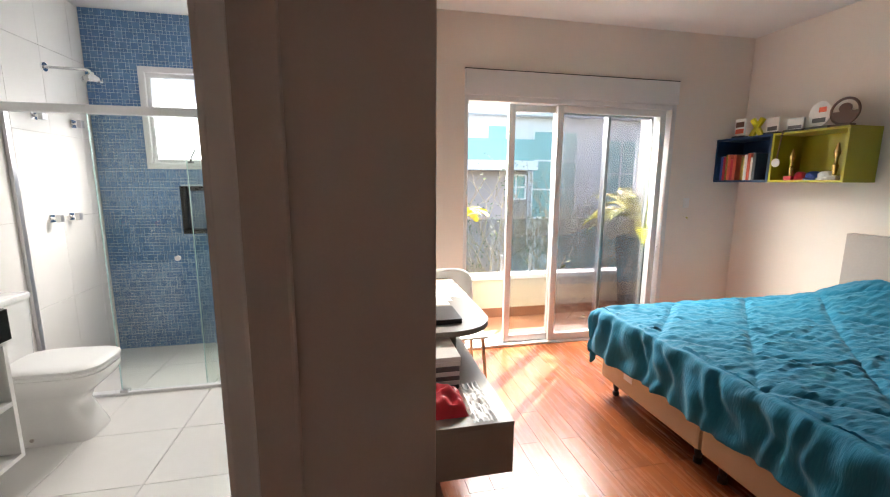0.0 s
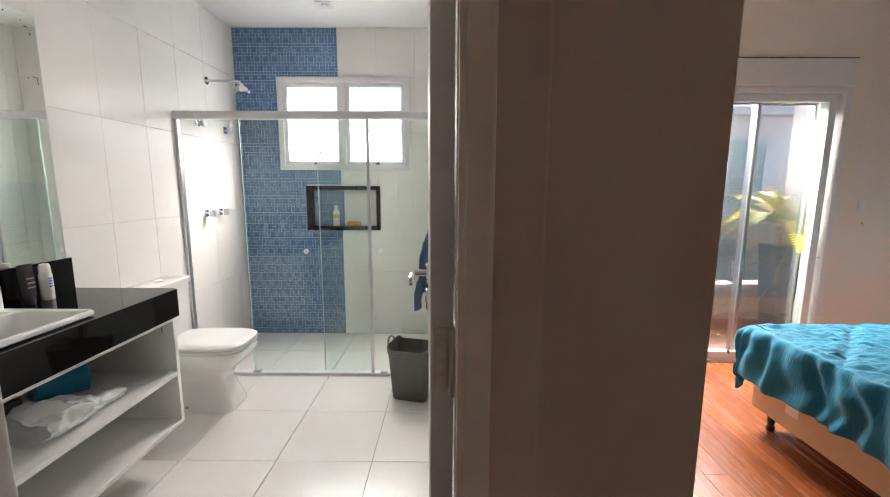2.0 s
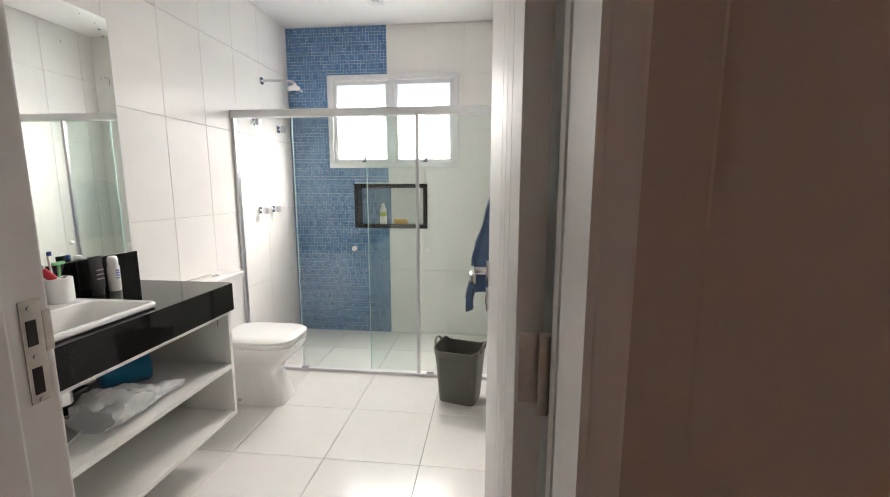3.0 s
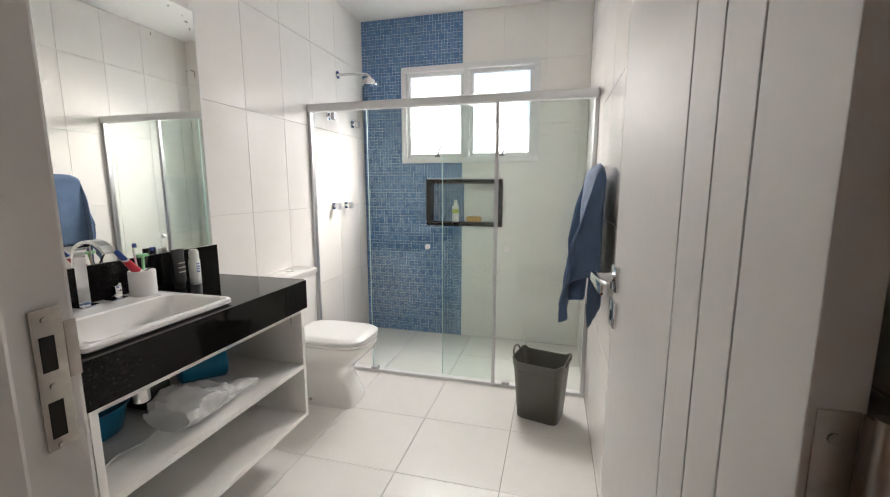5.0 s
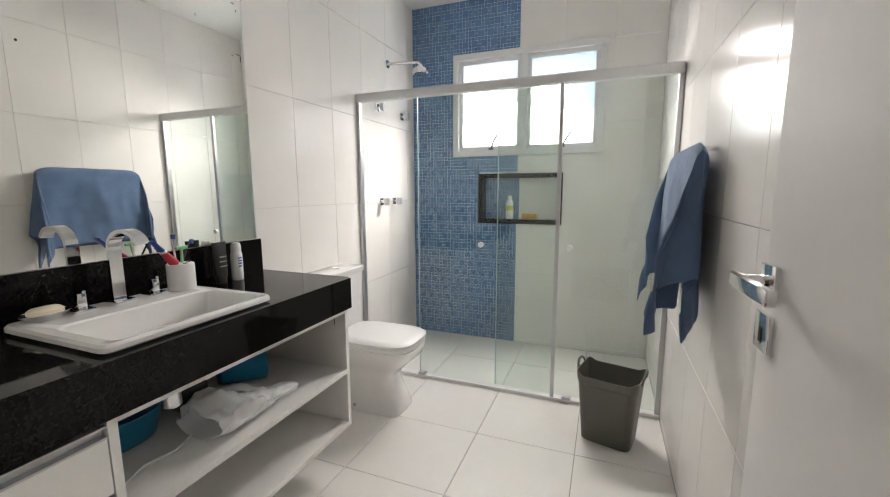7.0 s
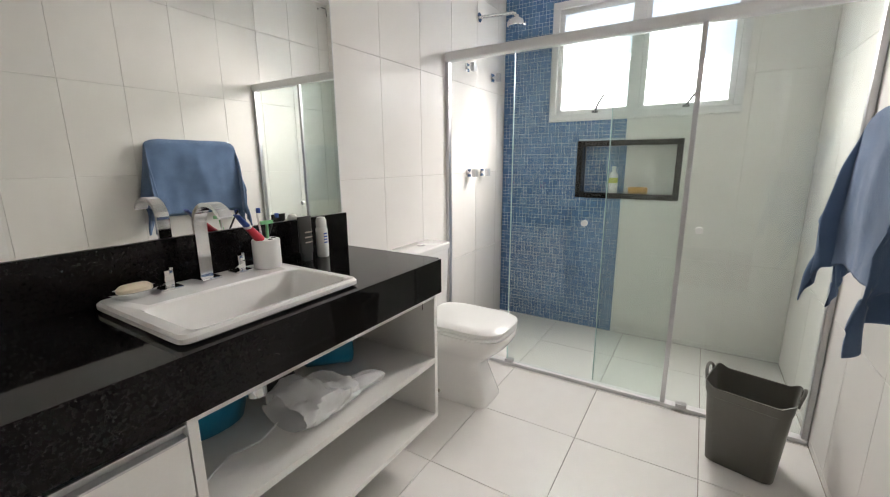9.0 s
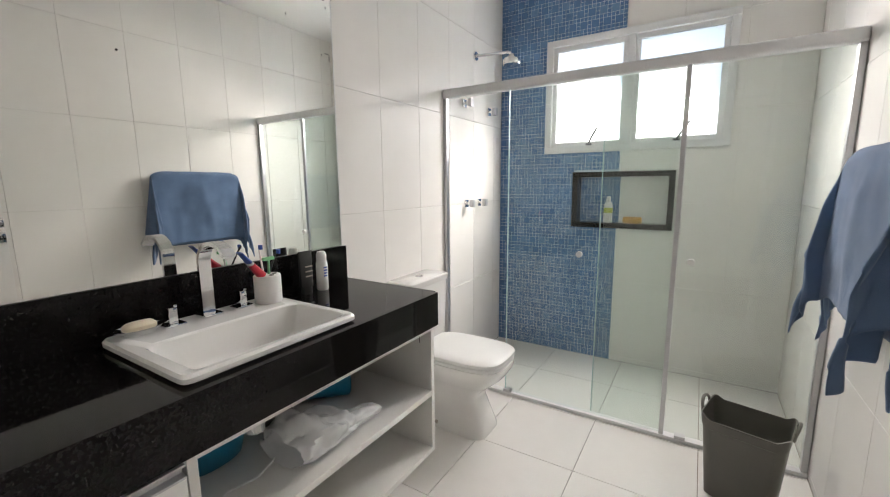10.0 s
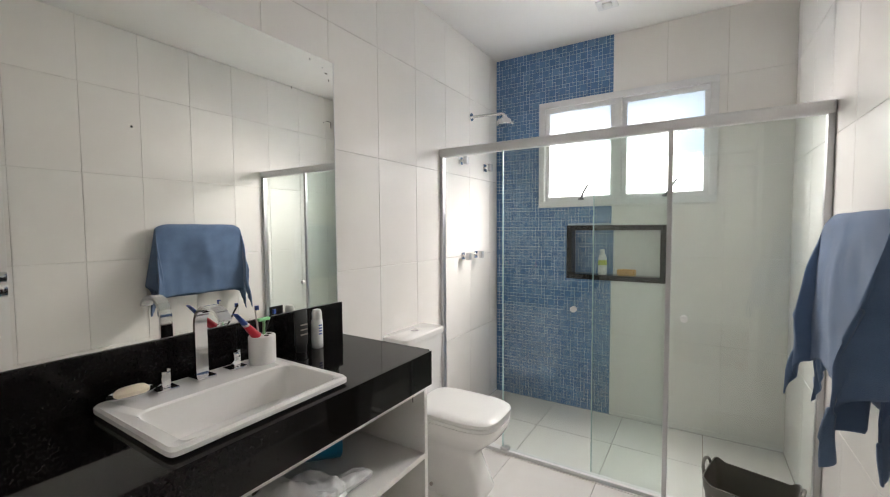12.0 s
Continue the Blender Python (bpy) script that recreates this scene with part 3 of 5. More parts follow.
fau = empty("basin_tap", (-1.76, 1.54, 0.9275), "chrome waterfall basin tap with flat spout and two handles", "tap")
FX, FY = -1.76, 1.54
bm = bmesh.new()
add_box(bm, FX - 0.03, FX + 0.03, FY - 0.03, FY + 0.03, 0.9277, 0.94, 0.002)
outline = [(-0.006, 0.94), (-0.006, 1.10)]
for k in range(13):
    a = math.pi - math.pi * 0.86 * k / 12
    outline.append((0.07 + 0.076 * math.cos(a), 1.105 + 0.062 * math.sin(a)))
path = [Vector((FX + x, FY, z)) for x, z in outline]
rings = []
for i, p in enumerate(path):
    d = (path[min(i + 1, len(path) - 1)] - path[max(i - 1, 0)]).normalized()
    nrm = Vector((-d.z, 0, d.x))
    th, w = 0.006, 0.019
    rings.append([p + nrm * th + Vector((0, w, 0)), p + nrm * th - Vector((0, w, 0)), p - nrm * th - Vector((0, w, 0)), p - nrm * th + Vector((0, w, 0))])
add_loft(bm, rings)
put("spout", finish(bm, "spout", M_CHROME, True), (FX, FY, 0.9277), fau)
for dy in (-0.11, 0.11):
    bm = bmesh.new()
    add_box(bm, FX - 0.025, FX + 0.025, FY + dy - 0.03, FY + dy + 0.03, 0.9277, 0.937, 0.002)
    add_box(bm, FX - 0.012, FX + 0.012, FY + dy - 0.012, FY + dy + 0.012, 0.937, 0.985, 0.003)
    add_box(bm, FX - 0.008, FX + 0.008, FY + dy + 0.004, FY + dy + 0.014, 0.985, 0.992, 0.002)
    put("handle", finish(bm, "handle", M_CHROME, True), (FX, FY + dy, 0.9277), fau)

# ---- mirror ----
mir = empty("wall_mirror", (BX0, 1.5, 1.057), "large frameless mirror with spotted silvering above the backsplash", "mirror")
box("glass", BX0 + 0.001, BX0 + 0.006, VY0 + 0.01, 2.232, 1.057, 2.175, M_MIRROR, 0, mir)
box("bevel_edge", BX0 + 0.0005, BX0 + 0.0075, 2.2325, 2.2375, 1.057, 2.176, M_WALU, 0, mir, label="pale polished edge")
for y, z, w, h in ((2.19, 2.115, 0.02, 0.004), (2.205, 2.088, 0.004, 0.012), (2.1, 2.15, 0.006, 0.006), (2.2, 1.9, 0.028, 0.003), (2.213, 1.885, 0.003, 0.03), (2.17, 1.89, 0.004, 0.006), (2.0, 2.0, 0.003, 0.01), (1.42, 1.72, 0.007, 0.007), (2.15, 1.6, 0.004, 0.004), (2.16, 1.4, 0.005, 0.004), (2.14, 1.32, 0.003, 0.005), (2.17, 2.135, 0.006, 0.004)):
    bm = bmesh.new()
    add_loft(bm, [[Vector((x, p.x, p.y)) for p in ring(y, z, 0, w / 2, h / 2, 2, 9)] for x in (BX0 + 0.0061, BX0 + 0.0066)])
    put("spot", finish(bm, "spot", M_DARK), (BX0, y, z), mir, label="dark desilvered spot")

# ---- toilet ----
TY = 2.735
wc = empty("toilet", (-1.55, TY, 0), "white ceramic close-coupled toilet with closed lid", "toilet")
bm = bmesh.new()
secs = [(-1.555, 0.0, 0.225, 0.118, 6), (-1.555, 0.02, 0.226, 0.119, 6), (-1.565, 0.1, 0.21, 0.104, 5), (-1.58, 0.19, 0.19, 0.096, 4.5), (-1.575, 0.24, 0.2, 0.106, 4.2), (-1.545, 0.29, 0.232, 0.138, 4), (-1.515, 0.345, 0.262, 0.17, 3.7), (-1.5, 0.385, 0.266, 0.18, 3.6), (-1.5, 0.405, 0.265, 0.18, 3.6)]
add_loft(bm, [ring(cx, TY, z, rx, ry, p, 40) for cx, z, rx, ry, p in secs])
put("bowl", finish(bm, "bowl", M_CERAMIC, True), (-1.55, TY, 0), wc)
bm = bmesh.new()
add_loft(bm, [ring(-1.49, TY, z, rx, ry, 3.8, 40) for z, rx, ry in ((0.407, 0.245, 0.178), (0.41, 0.25, 0.183), (0.424, 0.25, 0.183), (0.428, 0.246, 0.179))])
put("seat", finish(bm, "seat", M_WHITEP, True), (-1.49, TY, 0.407), wc)
bm = bmesh.new()
add_loft(bm, [ring(-1.488, TY, z, rx, ry, 3.8, 40) for z, rx, ry in ((0.431, 0.247, 0.18), (0.433, 0.252, 0.185), (0.448, 0.252, 0.185), (0.458, 0.24, 0.173), (0.463, 0.2, 0.13))])
put("lid", finish(bm, "lid", M_WHITEP, True), (-1.488, TY, 0.431), wc)
bm = bmesh.new()
add_loft(bm, [ring(-1.795, TY, z, rx, ry, 10, 40) for z, rx, ry in ((0.38, 0.07, 0.15), (0.42, 0.08, 0.165), (0.78, 0.085, 0.185))])
put("tank", finish(bm, "tank", M_CERAMIC, True), (-1.795, TY, 0.38), wc)
bm = bmesh.new()
add_loft(bm, [ring(-1.792, TY, z, rx, ry, 10, 40) for z, rx, ry in ((0.782, 0.088, 0.19), (0.79, 0.09, 0.193), (0.812, 0.09, 0.193), (0.818, 0.082, 0.185))])
put("tank_lid", finish(bm, "tank_lid", M_CERAMIC, True), (-1.792, TY, 0.782), wc)
loft("flush_button", [ring(-1.792, TY, z, r, r, 2, 20) for z, r in ((0.8185, 0.022), (0.824, 0.022), (0.826, 0.018))], M_CHROME, (-1.792, TY, 0.818), wc, label="chrome flush button")
tube("bolt_cap", [(-1.6, TY - 0.125, 0.045), (-1.6, TY - 0.132, 0.045)], 0.01, M_NICKEL, wc, 10)

# ---- waste bin ----
BINM = pose(-0.215, 2.872, 0, 0, 0, -14)


def waste_bin():
    b = new("waste_bin")
    b.matrix_basis = BINM
    tagged(b, "dark grey plastic waste bin with cut-out grips on the tiled floor", "bin")
    wx, wy = 0.145, 0.115
    bm = bmesh.new()
    def lip(z, rx, ry):
        pts = ring(0, 0, z, rx, ry, 9, 48)
        return [Vector((p.x, p.y, p.z + 0.018 * min(1.0, max(0.0, (abs(p.x) / rx - 0.75) * 6)))) for p in pts]
    add_loft(bm, [ring(0, 0, 0.0, wx - 0.03, wy - 0.025, 7, 48), ring(0, 0, 0.006, wx - 0.024, wy - 0.02, 7, 48), ring(0, 0, 0.31, wx - 0.002, wy - 0.002, 8, 48), lip(0.315, wx + 0.003, wy + 0.003),
                  lip(0.355, wx + 0.006, wy + 0.006), lip(0.355, wx + 0.002, wy + 0.002), lip(0.315, wx - 0.003, wy - 0.003), ring(0, 0, 0.306, wx - 0.006, wy - 0.006, 8, 48),
                  ring(0, 0, 0.012, wx - 0.03, wy - 0.026, 7, 48)])
    o = new("body", finish(bm, "body", M_BIN, True))
    o.parent = b
    for s in (-1, 1):
        bm = bmesh.new()
        pts = []
        for k in range(13):
            a = math.pi * k / 12
            pts.append(Vector((s * (wx + 0.006 + 0.012 * math.sin(a)), 0.055 * math.cos(a), 0.353 + 0.048 * math.sin(a) ** 0.7)))
        add_tube(bm, pts, 0.0065, 8)
        o = new("grip", finish(bm, "grip", M_BIN, True))
        o.parent = b
    return b


waste_bin()

# ---- towel on its bar ----
bar = empty("towel_bar", (0.0, 2.6, 1.41), "chrome towel bar fixed to the tiled wall", "towel bar")
bm = bmesh.new()
add_tube(bm, [(-0.004, 2.31, 1.428), (-0.004, 2.87, 1.428)], 0.008, 10)
for y in (2.36, 2.85):
    add_box(bm, -0.01, BX1 - 0.001, y - 0.008, y + 0.008, 1.42, 1.436, 0.002)
put("rail", finish(bm, "rail", M_CHROME, True), (0, 2.6, 1.415), bar)


TOWEL_Y, TOWEL_HALF, TOWEL_TOP = 2.575, 0.32, 1.438


def drape(w, h):
    """w along the bar from its middle, h down the cloth (front positive); what lies past the bar's ends falls round them."""
    s = 1 if w > 0 else -1
    over = max(0.0, abs(w) - TOWEL_HALF)
    a = abs(h)
    r = math.hypot(over, a)
    phi = math.atan2(over, a) if over > 0 else 0.0
    side = math.sin(max(-1.0, min(1.0, h / 0.03)) * math.pi / 2)
    share = 1 - phi / (math.pi / 2)
    x = -0.004 - 0.021 * side * (0.25 + 0.75 * share)
    swell = min(1.0, r / 0.35)
    if h > 0:
        x -= (0.105 if s < 0 else 0.07) * swell * math.sin(2 * phi) ** 0.8 if 0 < phi < math.pi / 2 - 1e-6 else 0.0
        x -= 0.02 * min(1.0, a / 0.5) + 0.007 * math.sin(16 * w + 3 * a) * min(1.0, a / 0.4)
    else:
        x = min(0.04, x + 0.006 * math.sin(11 * w) * min(1.0, a / 0.4)) - 0.04 * swell * math.sin(2 * phi) ** 2
    turn = phi * (0.1 if s < 0 else 0.04)
    pleat = 0.009 * math.sin(phi * 7) * swell
    y = TOWEL_Y + (s * (TOWEL_HALF + r * math.sin(turn) - pleat) if over > 0 else w)
    z = TOWEL_TOP - r * math.cos(turn) - 0.03 * min(1.0, abs(w) / TOWEL_HALF) ** 10
    z += 0.01 * math.cos(min(1.0, a / 0.03) * math.pi / 2)
    k = 0.004 * noise.noise((w * 7, h * 7, 1))
    x = min(0.043, x + (0.022 * noise.noise((w * 4, h * 3, 6)) + 0.009 * noise.noise((w * 13, h * 4, 2)) - 0.006 * math.sin(34 * w + 5 * h) * min(1.0, abs(w) / 0.4) ** 2 * (h > 0)) * min(1.0, a / 0.15))
    return Vector((x + k, y, z + k))


bm = bmesh.new()


def towel_cloth(u, v):
    w, h = -0.735 + 1.555 * u, 0.52 - 1.06 * v
    return drape(w, h * (1 - 0.14 * abs(2 * u - 1) ** 9))


add_sheet(bm, towel_cloth, 128, 110)
me = finish(bm, "towel", M_TOWEL, True)
put("towel", pad(me, 0.006), (0, 2.6, 1.41), label="slate blue terry towel draped over the bar", category="towel")

# ---- things on the basin and counter ----


def toothbrush_cup():
    x, y, z = -1.745, 1.742, 0.928
    c = empty("toothbrush_cup", (x, y, z), "white round toothbrush holder on the basin rim", "cup")
    loft("body", [ring(x, y, z + h, r, r, 2, 28) for h, r in ((0, 0.043), (0.004, 0.046), (0.094, 0.046), (0.098, 0.044), (0.099, 0.03))], M_WHITEP, (x, y, z), c)
    bm = bmesh.new()
    for k in range(5):
        a = 2 * math.pi * k / 5
        add_loft(bm, [ring(x + 0.026 * math.cos(a), y + 0.026 * math.sin(a), z + h, 0.008, 0.008, 2, 12) for h in (0.0985, 0.1)])
    put("holes", finish(bm, "holes", M_DARK), (x, y, z + 0.0985), c)
    # toothpaste tube leaning out
    t = empty("toothpaste_tube", (x, y - 0.03, z + 0.1), "red and blue toothpaste tube standing in the holder", "toothpaste")
    d = Vector((0.012, -0.075, 0.085)).normalized()
    p0 = Vector((x + 0.005, y - 0.024, z + 0.1))
    for nm, a, b, m in (("red_half", 0.0, 0.065, M_RED), ("white_band", 0.065, 0.075, M_WHITEP), ("blue_half", 0.075, 0.125, M_BLUEP)):
        bm = bmesh.new()
        def sec(h):
            th = 0.014 * (1 - h / 0.14) + 0.002
            return [p0 + d * h + Vector((1, 0, 0)) * 0.019 * math.cos(q) + d.cross(Vector((1, 0, 0))) * th * math.sin(q) for q in [2 * math.pi * k / 16 for k in range(16)]]
        add_loft(bm, [sec(a), sec(b)])
        put(nm, finish(bm, nm, m, True), tuple(p0), t)
    # razor
    r = empty("razor", (x, y + 0.012, z + 0.1), "light green disposable razor in the holder", "razor")
    tube("shaft", [(x, y + 0.008, z + 0.1), (x + 0.008, y + 0.004, z + 0.15)], 0.005, M_GREENP, r)
    box("head", x + 0.0, x + 0.014, y - 0.018, y + 0.026, z + 0.15, z + 0.162, M_GREENP, 0.003, r)
    for dy, m, hgt in ((0.03, M_BLACKP, 0.075), (-0.005, M_WHITEP, 0.1)):
        b = empty("toothbrush", (x - 0.01, y + dy, z + 0.1), "slim toothbrush standing in the holder", "toothbrush", "toothbrushes")
        tube("stick", [(x - 0.015, y + dy * 0.7, z + 0.1), (x - 0.02, y + dy * 1.6, z + 0.1 + hgt * 0.7), (x - 0.02, y + dy * 2.1, z + 0.1 + hgt)], 0.0035, m, b)
        box("bristles", x - 0.019, x - 0.006, y + dy * 2.0 - 0.004, y + dy * 2.0 + 0.006, z + 0.088 + hgt, z + 0.105 + hgt, M_BLUEP, 0.002, b)


toothbrush_cup()
bt = empty("cosmetic_tube", (-1.8, 1.955, 0.9), "black cosmetic tube standing on its cap", "tube")
bm = bmesh.new()
add_loft(bm, [ring(-1.8, 1.955, 0.9005 + h, rx, ry, 2, 24) for h, rx, ry in ((0, 0.022, 0.022), (0.03, 0.022, 0.022), (0.031, 0.026, 0.027), (0.12, 0.014, 0.031), (0.175, 0.003, 0.034))])
put("body", finish(bm, "body", M_BLACKP, True), (-1.8, 1.955, 0.9), bt)
boxes("print_bar", [(-1.7815, -1.7785, 1.938, 1.972, 1.012 - k * 0.02, 1.017 - k * 0.02) for k in range(3)], M_HEADB, 0, bt)
sp = empty("spray_can", (-1.79, 2.03, 0.9), "white deodorant spray can with rounded cap", "spray can")
loft("body", [ring(-1.79, 2.03, 0.9005 + h, r, r, 2, 24) for h, r in ((0, 0.021), (0.004, 0.024), (0.115, 0.024), (0.122, 0.02), (0.123, 0.02))], M_WHITEP, (-1.79, 2.03, 0.9), sp)
loft("cap", [ring(-1.79, 2.03, 0.9005 + h, r, r, 2, 24) for h, r in ((0.1235, 0.0205), (0.15, 0.021), (0.163, 0.016), (0.166, 0.008))], M_WHITEP, (-1.79, 2.03, 1.023), sp)
boxes("print_bar", [(-1.7675, -1.7655, 2.02, 2.036, 0.96 + k * 0.012, 0.966 + k * 0.012) for k in range(4)], M_BLUEP, 0, sp)
sd = empty("soap_dish", (-1.77, 1.35, 0.9275), "small boat-shaped chrome soap dish on the basin rim", "soap dish")
bm = bmesh.new()
add_loft(bm, [ring(-1.77, 1.35, 0.928 + h, rx, ry, 2, 28) for h, rx, ry in ((0, 0.02, 0.03), (0.003, 0.025, 0.038), (0.02, 0.042, 0.064), (0.021, 0.04, 0.061), (0.008, 0.024, 0.036))])
put("bowl", finish(bm, "bowl", M_CHROME, True), (-1.77, 1.35, 0.928), sd)
loft("soap_bar", [ring(-1.77, 1.35, 0.9372 + h, rx, ry, 2.6, 28) for h, rx, ry in ((0, 0.018, 0.03), (0.008, 0.026, 0.042), (0.018, 0.026, 0.042), (0.026, 0.018, 0.033), (0.028, 0.008, 0.018))], M_SOAP, (-1.77, 1.35, 0.937), label="oval cream soap bar in a chrome dish", category="soap")

# ---- on the vanity shelf ----
loft("plastic_basin", [ring(-1.745, 1.47, 0.4785 + h * 0.75, rx * 0.9, ry * 0.85, 2.4, 36) for h, rx, ry in ((0, 0.1, 0.12), (0.006, 0.106, 0.126), (0.13, 0.13, 0.152), (0.135, 0.138, 0.16), (0.14, 0.136, 0.158), (0.136, 0.126, 0.148), (0.012, 0.1, 0.12))], M_TEAL, (-1.66, 1.44, 0.478), label="teal plastic basin on the cabinet shelf", category="basin")
bm = bmesh.new()
def lying(y, r):
    return [Vector((-1.7 + r * math.cos(2 * math.pi * k / 28), y, 0.554 + r * math.sin(2 * math.pi * k / 28))) for k in range(28)]
add_loft(bm, [lying(1.84, 0.05), lying(1.85, 0.06), lying(2.02, 0.075), lying(2.025, 0.07), lying(1.87, 0.055)])
ob = put("teal_jug", finish(bm, "teal_jug", M_TEAL, True), (-1.7, 1.93, 0.479), label="teal plastic jug lying on the cabinet shelf", category="jug")
ob.rotation_euler.z = radians(-32)
box("dark_case", -1.85, -1.7, 1.66, 1.78, 0.4785, 0.56, M_BLACKP, 0.012, label="small black case on the cabinet shelf", category="case")
siph = empty("siphon", (-1.5, 1.5, 0.64), "chrome and white bottle siphon under the basin", "siphon")
loft("cup", [ring(-1.5, 1.5, z, r, r, 2, 20) for z, r in ((0.635, 0.02), (0.64, 0.027), (0.7, 0.028), (0.705, 0.031), (0.72, 0.031))], M_CHROME, (-1.5, 1.5, 0.635), siph)
tube("pipe", [(-1.5, 1.5, 0.72), (-1.5, 1.5, 0.8115)], 0.018, M_WHITEP, siph, 14)
tube("drain_pipe", [(-1.51, 1.5, 0.69), (-1.6, 1.5, 0.69), (-1.7, 1.5, 0.69), (BX0 + 0.02, 1.5, 0.69)], 0.016, M_WHITEP, siph, 14)
tube("white_cable", [(-1.7, 1.66, 0.4825), (-1.6, 1.63, 0.4825), (-1.54, 1.58, 0.4825), (-1.51, 1.5, 0.4825), (-1.53, 1.42, 0.4825), (-1.5, 1.35, 0.4825), (-1.47, 1.3, 0.4825)], 0.0035, M_WHITEP, label="thin white cable trailing over the shelf", category="cable")


def bag_pt(u, v):
    a = 2 * math.pi * v
    L = -0.19 + 0.38 * u
    r = 0.06 * (1 - 0.55 * u) * (0.35 + 0.65 * math.sin(math.pi * min(1, u * 1.3 + 0.12)) ** 0.5) + 0.012
    w = 1 + 0.3 * noise.noise((u * 5, math.cos(a) * 1.6, math.sin(a) * 1.6)) + 0.09 * noise.noise((u * 15, math.cos(a) * 4, math.sin(a) * 4))
    z = 0.481 + r * w * (1 + math.sin(a)) * 0.95
    return Vector((-1.5 + r * 1.7 * w * math.cos(a) + 0.05 * u, 1.76 + L, max(0.4795, z)))


bm = bmesh.new()
add_sheet(bm, bag_pt, 44, 40)
bmesh.ops.remove_doubles(bm, verts=bm.verts[:], dist=0.0004)
put("plastic_bag", finish(bm, "plastic_bag", M_BAG, True), (-1.5, 1.76, 0.479), label="crumpled translucent plastic bag on the cabinet shelf", category="bag")

# ---- in the niche ----
bo = empty("shampoo_bottle", (-1.03, 4.085, nz0 + FR), "white shampoo bottle with a lime label in the niche", "bottle")
nb = nz0 + FR + 0.0005
loft("body", [ring(-1.03, 4.085, nb + h, rx, ry, 2.6, 24) for h, rx, ry in ((0, 0.028, 0.02), (0.004, 0.031, 0.022), (0.12, 0.031, 0.022), (0.145, 0.022, 0.018), (0.15, 0.016, 0.016))], M_WHITEP, (-1.03, 4.085, nb), bo)
loft("cap", [ring(-1.03, 4.085, nb + h, r, r, 2, 20) for h, r in ((0.1505, 0.015), (0.188, 0.016), (0.19, 0.013))], M_WHITEP, (-1.03, 4.085, nb + 0.15), bo)
loft("label", [ring(-1.03, 4.085, nb + h, 0.0314, 0.0226, 2.6, 24) for h in (0.07, 0.108)], M_LABEL, (-1.03, 4.085, nb + 0.07), bo, False, False)
box("sponge", -0.925, -0.8, 4.055, 4.11, nb, nb + 0.045, M_SPONGE, 0.012, label="orange bath sponge lying in the niche", category="sponge")

# ---- bathroom downlight and outlet ----
dl = empty("downlight", (-0.93, 3.6, BZ - 0.01), "small square recessed white downlight", "downlight")
boxes("trim", [(-0.99, -0.87, 3.54, 3.57, BZ - 0.008, BZ - 0.0005), (-0.99, -0.87, 3.63, 3.66, BZ - 0.008, BZ - 0.0005), (-0.99, -0.96, 3.57, 3.63, BZ - 0.008, BZ - 0.0005), (-0.9, -0.87, 3.57, 3.63, BZ - 0.008, BZ - 0.0005)], M_WALU, 0.002, dl)
loft("lens", [ring(-0.93, 3.6, z, r, r, 2, 24) for z, r in ((BZ - 0.0005, 0.03), (BZ - 0.012, 0.028), (BZ - 0.014, 0.02))], M_LAMPW, (-0.93, 3.6, BZ - 0.014), dl)

# ---- bedroom: balcony door ----
door_b = empty("door_3", (2.0, RY1, 0), "white aluminium sliding balcony door under a roller shutter box", "balcony door", kind="structure")
bm = bmesh.new()
add_box(bm, SL[0] - 0.002, SL[1] + 0.002, RY1 - 0.03, RY1 + 0.19, SL[2] + 0.002, 2.345, 0.004)
put("shutter_box", finish(bm, "shutter_box", M_WALU, True), (2.0, RY1, 2.152), door_b, label="white roller shutter box")
box("shadow_gap", SL[0] - 0.002, SL[1] + 0.002, RY1 - 0.026, RY1 - 0.0005, 2.3455, 2.352, M_DARK, 0, door_b)
bm = bmesh.new()
add_box(bm, SL[0], SL[0] + 0.03, RY1 - 0.012, RY1 + 0.19, 0, SL[2], 0.003)
add_box(bm, SL[1] - 0.045, SL[1], RY1 - 0.012, RY1 + 0.19, 0, SL[2], 0.003)
add_box(bm, SL[1] - 0.09, SL[1] - 0.045, RY1 + 0.06, RY1 + 0.14, 0, SL[2], 0.003)
add_box(bm, SL[0] + 0.03, SL[1] - 0.045, RY1 - 0.012, RY1 + 0.19, SL[2] - 0.04, SL[2], 0.003)
add_box(bm, SL[0] + 0.03, SL[1] - 0.045, RY1, RY1 + 0.19, 0, 0.022, 0.003)
put("frame", finish(bm, "frame", M_WALU, True), (2.0, RY1, 0), door_b)


def slider(x0, x1, y, glass, m_frame=M_WALU, st=0.055, bottom=0.09):
    bm = bmesh.new()
    for r in ((x0, x0 + st, 0.024, 2.105), (x1 - st, x1, 0.024, 2.105), (x0 + st, x1 - st, 0.024, bottom), (x0 + st, x1 - st, 2.05, 2.105)):
        add_box(bm, r[0], r[1], y, y + 0.035, r[2], r[3], 0.003)
    put("sash", finish(bm, "sash", m_frame, True), ((x0 + x1) / 2, y, 0.024), door_b)
    g = box("pane", x0 + st - 0.004, x1 - st + 0.004, y + 0.015, y + 0.021, bottom - 0.004, 2.054, glass, 0, door_b, label="clear glass pane")
    g.visible_shadow = False


